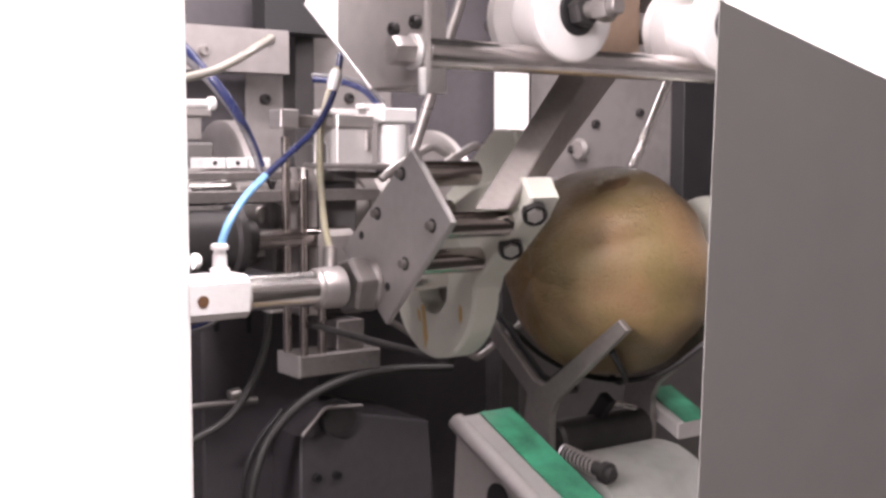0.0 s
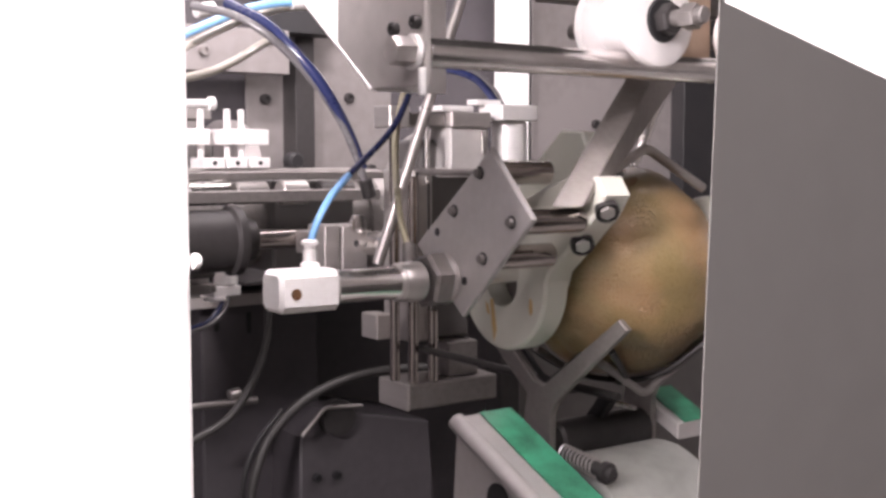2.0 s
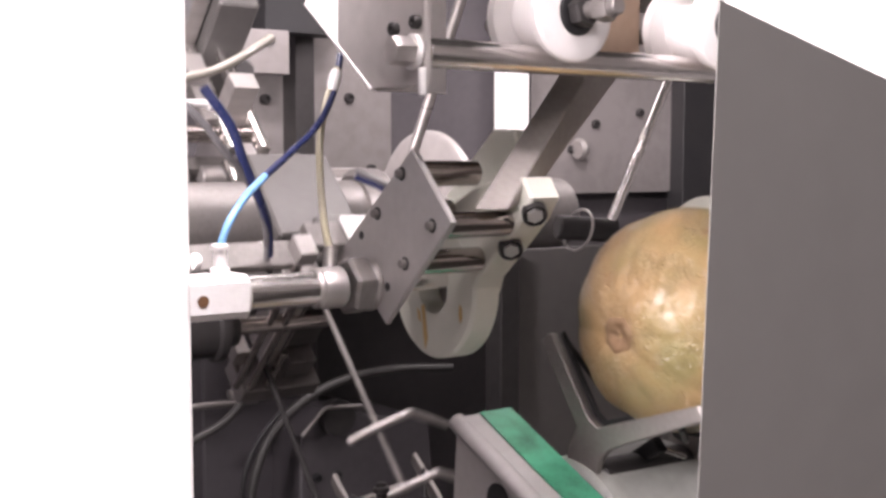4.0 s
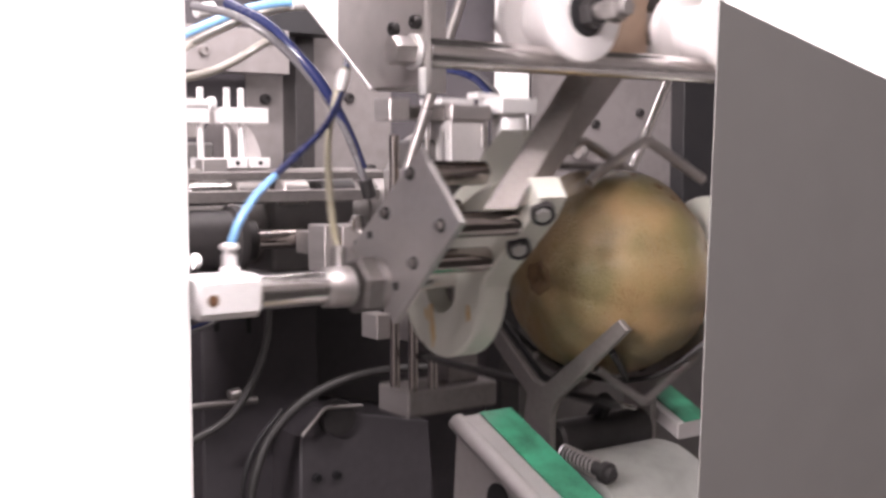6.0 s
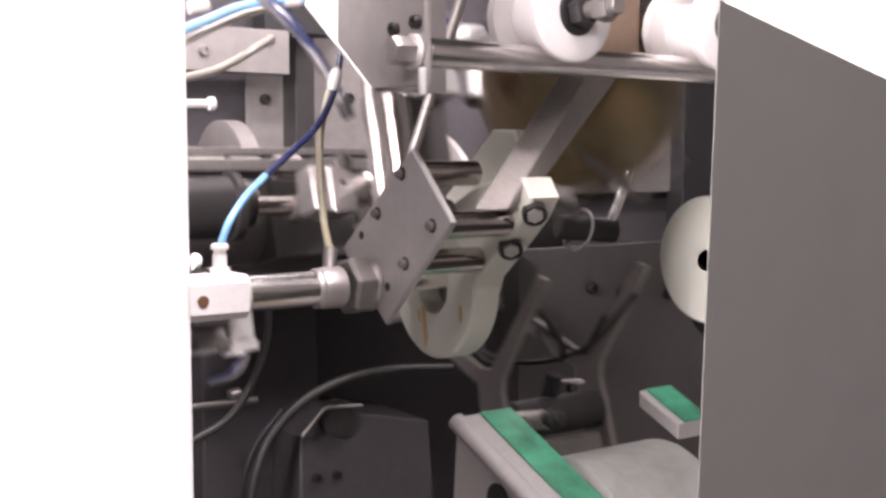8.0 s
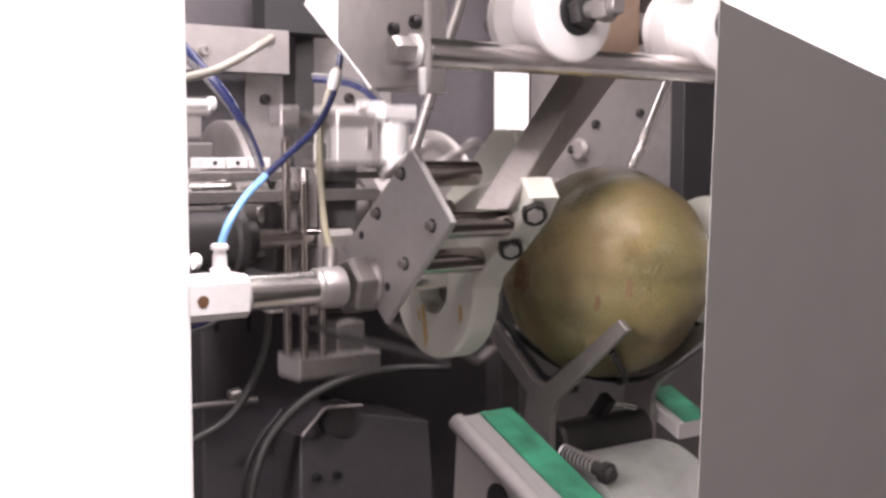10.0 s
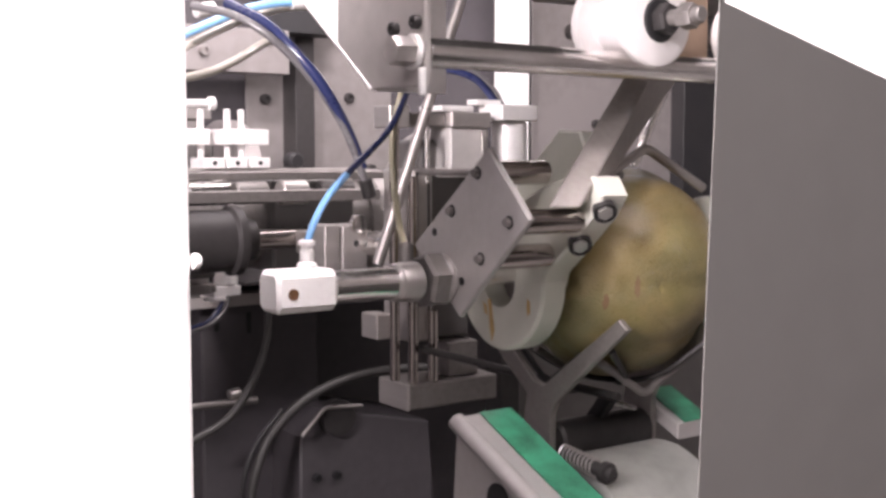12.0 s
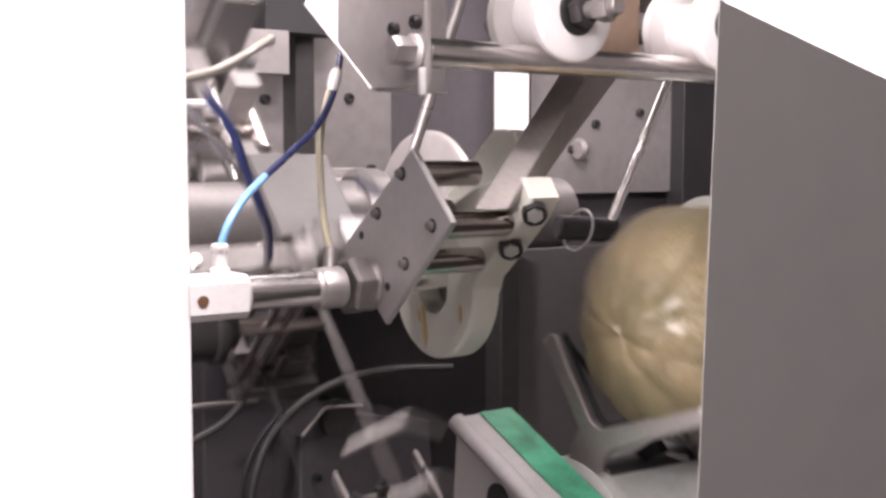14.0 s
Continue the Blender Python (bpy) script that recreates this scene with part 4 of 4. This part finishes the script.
def lift_plate():
    l = thing("lift_plate", (0.1, 0.7, 0.1), "bright aluminium lift plate on two guide pins", "lift plate")
    part("plate", box(0.0058, 0.0698, 0.69, 0.73, 0.098, 0.117, 0.001), ALU, l)
    part("plate", box(-0.0564, -0.0045, 0.70, 0.74, 0.098, 0.117, 0.001), ALU, l)
    for a in ((0.0222, 0.71, 0.1097), (0.0413, 0.71, 0.11), (-0.0086, 0.72, 0.1095)):
        part("pin", rod((a[0], a[1], 0.04), (a[0], a[1], 0.142), 0.0042), ALU, l)
    f = thing("guide_strip", (0.1, 0.7, 0.06), "row of small bright aluminium guide blocks", "guide strip")
    for px in ((-0.0051, 0.7, 0.0783), (0.0248, 0.7, 0.0782), (0.0554, 0.7, 0.0782)):
        k = part("block", box(px[0] - 0.0135, px[0] + 0.0135, 0.685, 0.73, 0.069, 0.082, 0.001), ALU, f)
        part("hole", rod((px[0], 0.6845, 0.0755), (px[0], 0.6855, 0.0755), 0.003, 12), BLACK, k)
    part("rail", box(-0.2, 0.21, 0.69, 0.74, 0.057, 0.0685, 0.001), STEEL, f)
    part("knob", lathe([(0, 0.006), (0.004, 0.011), (0.02, 0.011), (0.024, 0.008)], (0.113, 0.72, 0.0781), Vector((0.113, 0.72, 0.0781)) + Vector((0, -1, 0)), 20), BLACK, f, "black knob")
    return l


LIFT = lift_plate()


# ---- motion ----
def blend(rows, t):
    if t <= rows[0][0]:
        return rows[0][1]
    for (a, p), (b, q) in zip(rows, rows[1:]):
        if t <= b:
            return p + (q - p) * (t - a) / (b - a)
    return rows[-1][1]


# One working cycle: seconds after its start and the value then.
LEAVE = (0.0, 4.92, 10.02)
ARRIVE = (0.0, 5.12, 9.99, 15.1)
TURN = ((2.82, 0), (2.9, 2), (3.0, 8), (3.1, 16), (3.2, 33), (3.3, 55), (3.4, 76), (3.5, 91), (3.6, 97), (3.7, 103), (3.8, 115), (4.0, 134), (4.3, 160), (4.6, 176), (4.8, 180))
FORK_TURN = ((2.85, 0), (2.92, 2), (3.0, 9), (3.1, 20), (3.2, 31), (3.3, 43), (3.5, 68), (3.6, 80), (3.7, 92), (3.8, 98), (4.0, 103), (4.4, 114), (4.8, 120))
TICKS = [i * 0.05 for i in range(281)]


def cycle_sum(table, full, t):
    return sum(blend(table, t - s) if t - s < 4.9 else full for s in LEAVE if t - s > table[0][0])


def turret_angle(t):
    return cycle_sum(TURN, 180, t)


def fork_angle(t):
    return cycle_sum(FORK_TURN, 120, t)


def reach(t, unit):
    """How far the clamp units are drawn back towards the turret's shaft."""
    rows = [(0.0, 0.2), (0.1, 0.195), (0.2, 0.165), (0.3, 0.125), (0.4, 0.05), (0.5, 0.0)] if unit == 0 else [(0.0, 0.0)]
    for k, s in enumerate(LEAVE):
        rows += [(s + 3.05, 0.0), (s + 3.4, 0.2)]
        if unit == k % 2:
            rows += [(s + 3.55, 0.2), (s + 3.95, 0.0)]
            continue
        rows += [(ARRIVE[k + 1] + a, r) for a, r in ((0.0, 0.2), (0.1, 0.195), (0.2, 0.165), (0.3, 0.125), (0.4, 0.05), (0.5, 0.0))]
    return blend(rows, t)


def opening(t):
    rows = [(0.0, 0.004), (0.1, 0.026), (0.82, 0.026), (0.98, 0.0)]
    for k, s in enumerate(LEAVE):
        rows += [(ARRIVE[k + 1] - 0.02, 0.0), (ARRIVE[k + 1] + 0.1, 0.026), (ARRIVE[k + 1] + 0.75, 0.026), (ARRIVE[k + 1] + 0.92, 0.0)]
    return blend(rows, t)


def raised(t):
    rows = [(0.0, -0.062), (0.2, -0.03), (0.35, 0.05), (0.5, 0.055), (0.8, 0.055), (0.95, 0.03), (1.05, 0.012), (1.2, 0.0)]
    for k, s in enumerate(LEAVE):
        n = ARRIVE[k + 1]
        rows += [(s + 2.9, 0.0), (s + 3.1, -0.062), (n, -0.062), (n + 0.2, -0.03), (n + 0.35, 0.05), (n + 0.5, 0.055), (n + 0.7, 0.055), (n + 0.85, 0.03), (n + 1.1, 0.0)]
    return blend(rows, t)


def push(t):
    rows = [(0.0, 0.0)]
    for s, k in zip(LEAVE, (1.0, 0.93, 0.965)):
        rows += [(s + 1.03, 0.0), (s + 1.1, 0.15), (s + 1.2, 0.82 * k), (s + 1.3, 0.98 * k), (s + 1.45, k), (s + 2.6, k), (s + 2.7, 0.55), (s + 2.8, 0.22), (s + 2.88, 0.0)]
    return blend(rows, t)


def melon_pose(k, t):
    spin = pose(0, 0, 0, 0, 0, (0, 6, -8, 4)[k])
    back = LEAVE[k] if k < 3 else 15.0
    feed = LEAVE[k - 1] if k else -5.0
    at = Matrix.Translation(BASE)
    lean = Matrix.Translation((0.008 * min(1, push(t)) if feed + 4.9 < t < back + 2.9 else 0, 0, 0))
    if t > back + 2.82:
        turn = turret_angle(t) - 180 * k
        held = min(turn, 180)
        m = Matrix.Translation(BASE + AXIS) @ pose(0, 0, 0, -held) @ Matrix.Translation((0, reach(min(t, back + 4.8), k % 2), 0)) @ Matrix.Translation(-AXIS)
        drop = max(0.0, t - back - 5.0)
        return Matrix.Translation((0, 0, -min(0.55 + 0.16 * (k % 2), 4.9 * drop * drop))) @ m @ lean @ spin
    if k:
        turn = fork_angle(t) - 120 * k
        turn = max(turn, -120 - 30 * (k - 1))
        return Matrix.Translation(BASE + HUB) @ pose(0, 0, 0, -min(turn, 0)) @ Matrix.Translation(-HUB) @ lean @ spin
    return at @ lean @ spin


def drawn(t):
    """How far the overhead hoses are pulled back with the clamp that stands in front."""
    return max(reach(t, 0), reach(t, 1))


def motions():
    for h in HOSES:
        home = h.location.copy()
        walk(h, [(t, Matrix.Translation(home + Vector((0, drawn(t), 0.25 * drawn(t))))) for t in TICKS])
    walk(PRESS, [(t, Matrix.Translation(BASE + Vector((-0.2 + 0.058 * push(t), 0, 0)))) for t in TICKS])
    home = TROLLEY.location.copy()
    walk(TROLLEY, [(t, Matrix.Translation(home + Vector((0.068 * push(t), 0, 0)))) for t in TICKS])
    walk(TURRET, [(t, Matrix.Translation(BASE + AXIS) @ pose(0, 0, 0, -turret_angle(t))) for t in TICKS])
    for i, (unit, up, low) in enumerate(UNITS):
        walk(unit, [(t, Matrix.Translation(BASE + AXIS) @ pose(0, 0, 0, -turret_angle(t) + 180 * i) @ Matrix.Translation((0, reach(t, i), 0))) for t in TICKS])
        walk(up, [(t, Matrix.Translation((0, 0, opening(t)))) for t in TICKS])
        walk(low, [(t, Matrix.Translation((0, 0, -opening(t)))) for t in TICKS])
    for i, f in enumerate(FORKS):
        walk(f, [(t, Matrix.Translation(BASE + HUB) @ pose(0, 0, 0, -fork_angle(t) + 120 * i)) for t in TICKS])
    walk(LIFT, [(t, Matrix.Translation(BASE + Vector((0.1, 0.7, 0.1 + raised(t))))) for t in TICKS])
    for k, m in enumerate(MELONS):
        walk(m, [(t, melon_pose(k, t)) for t in TICKS])


motions()
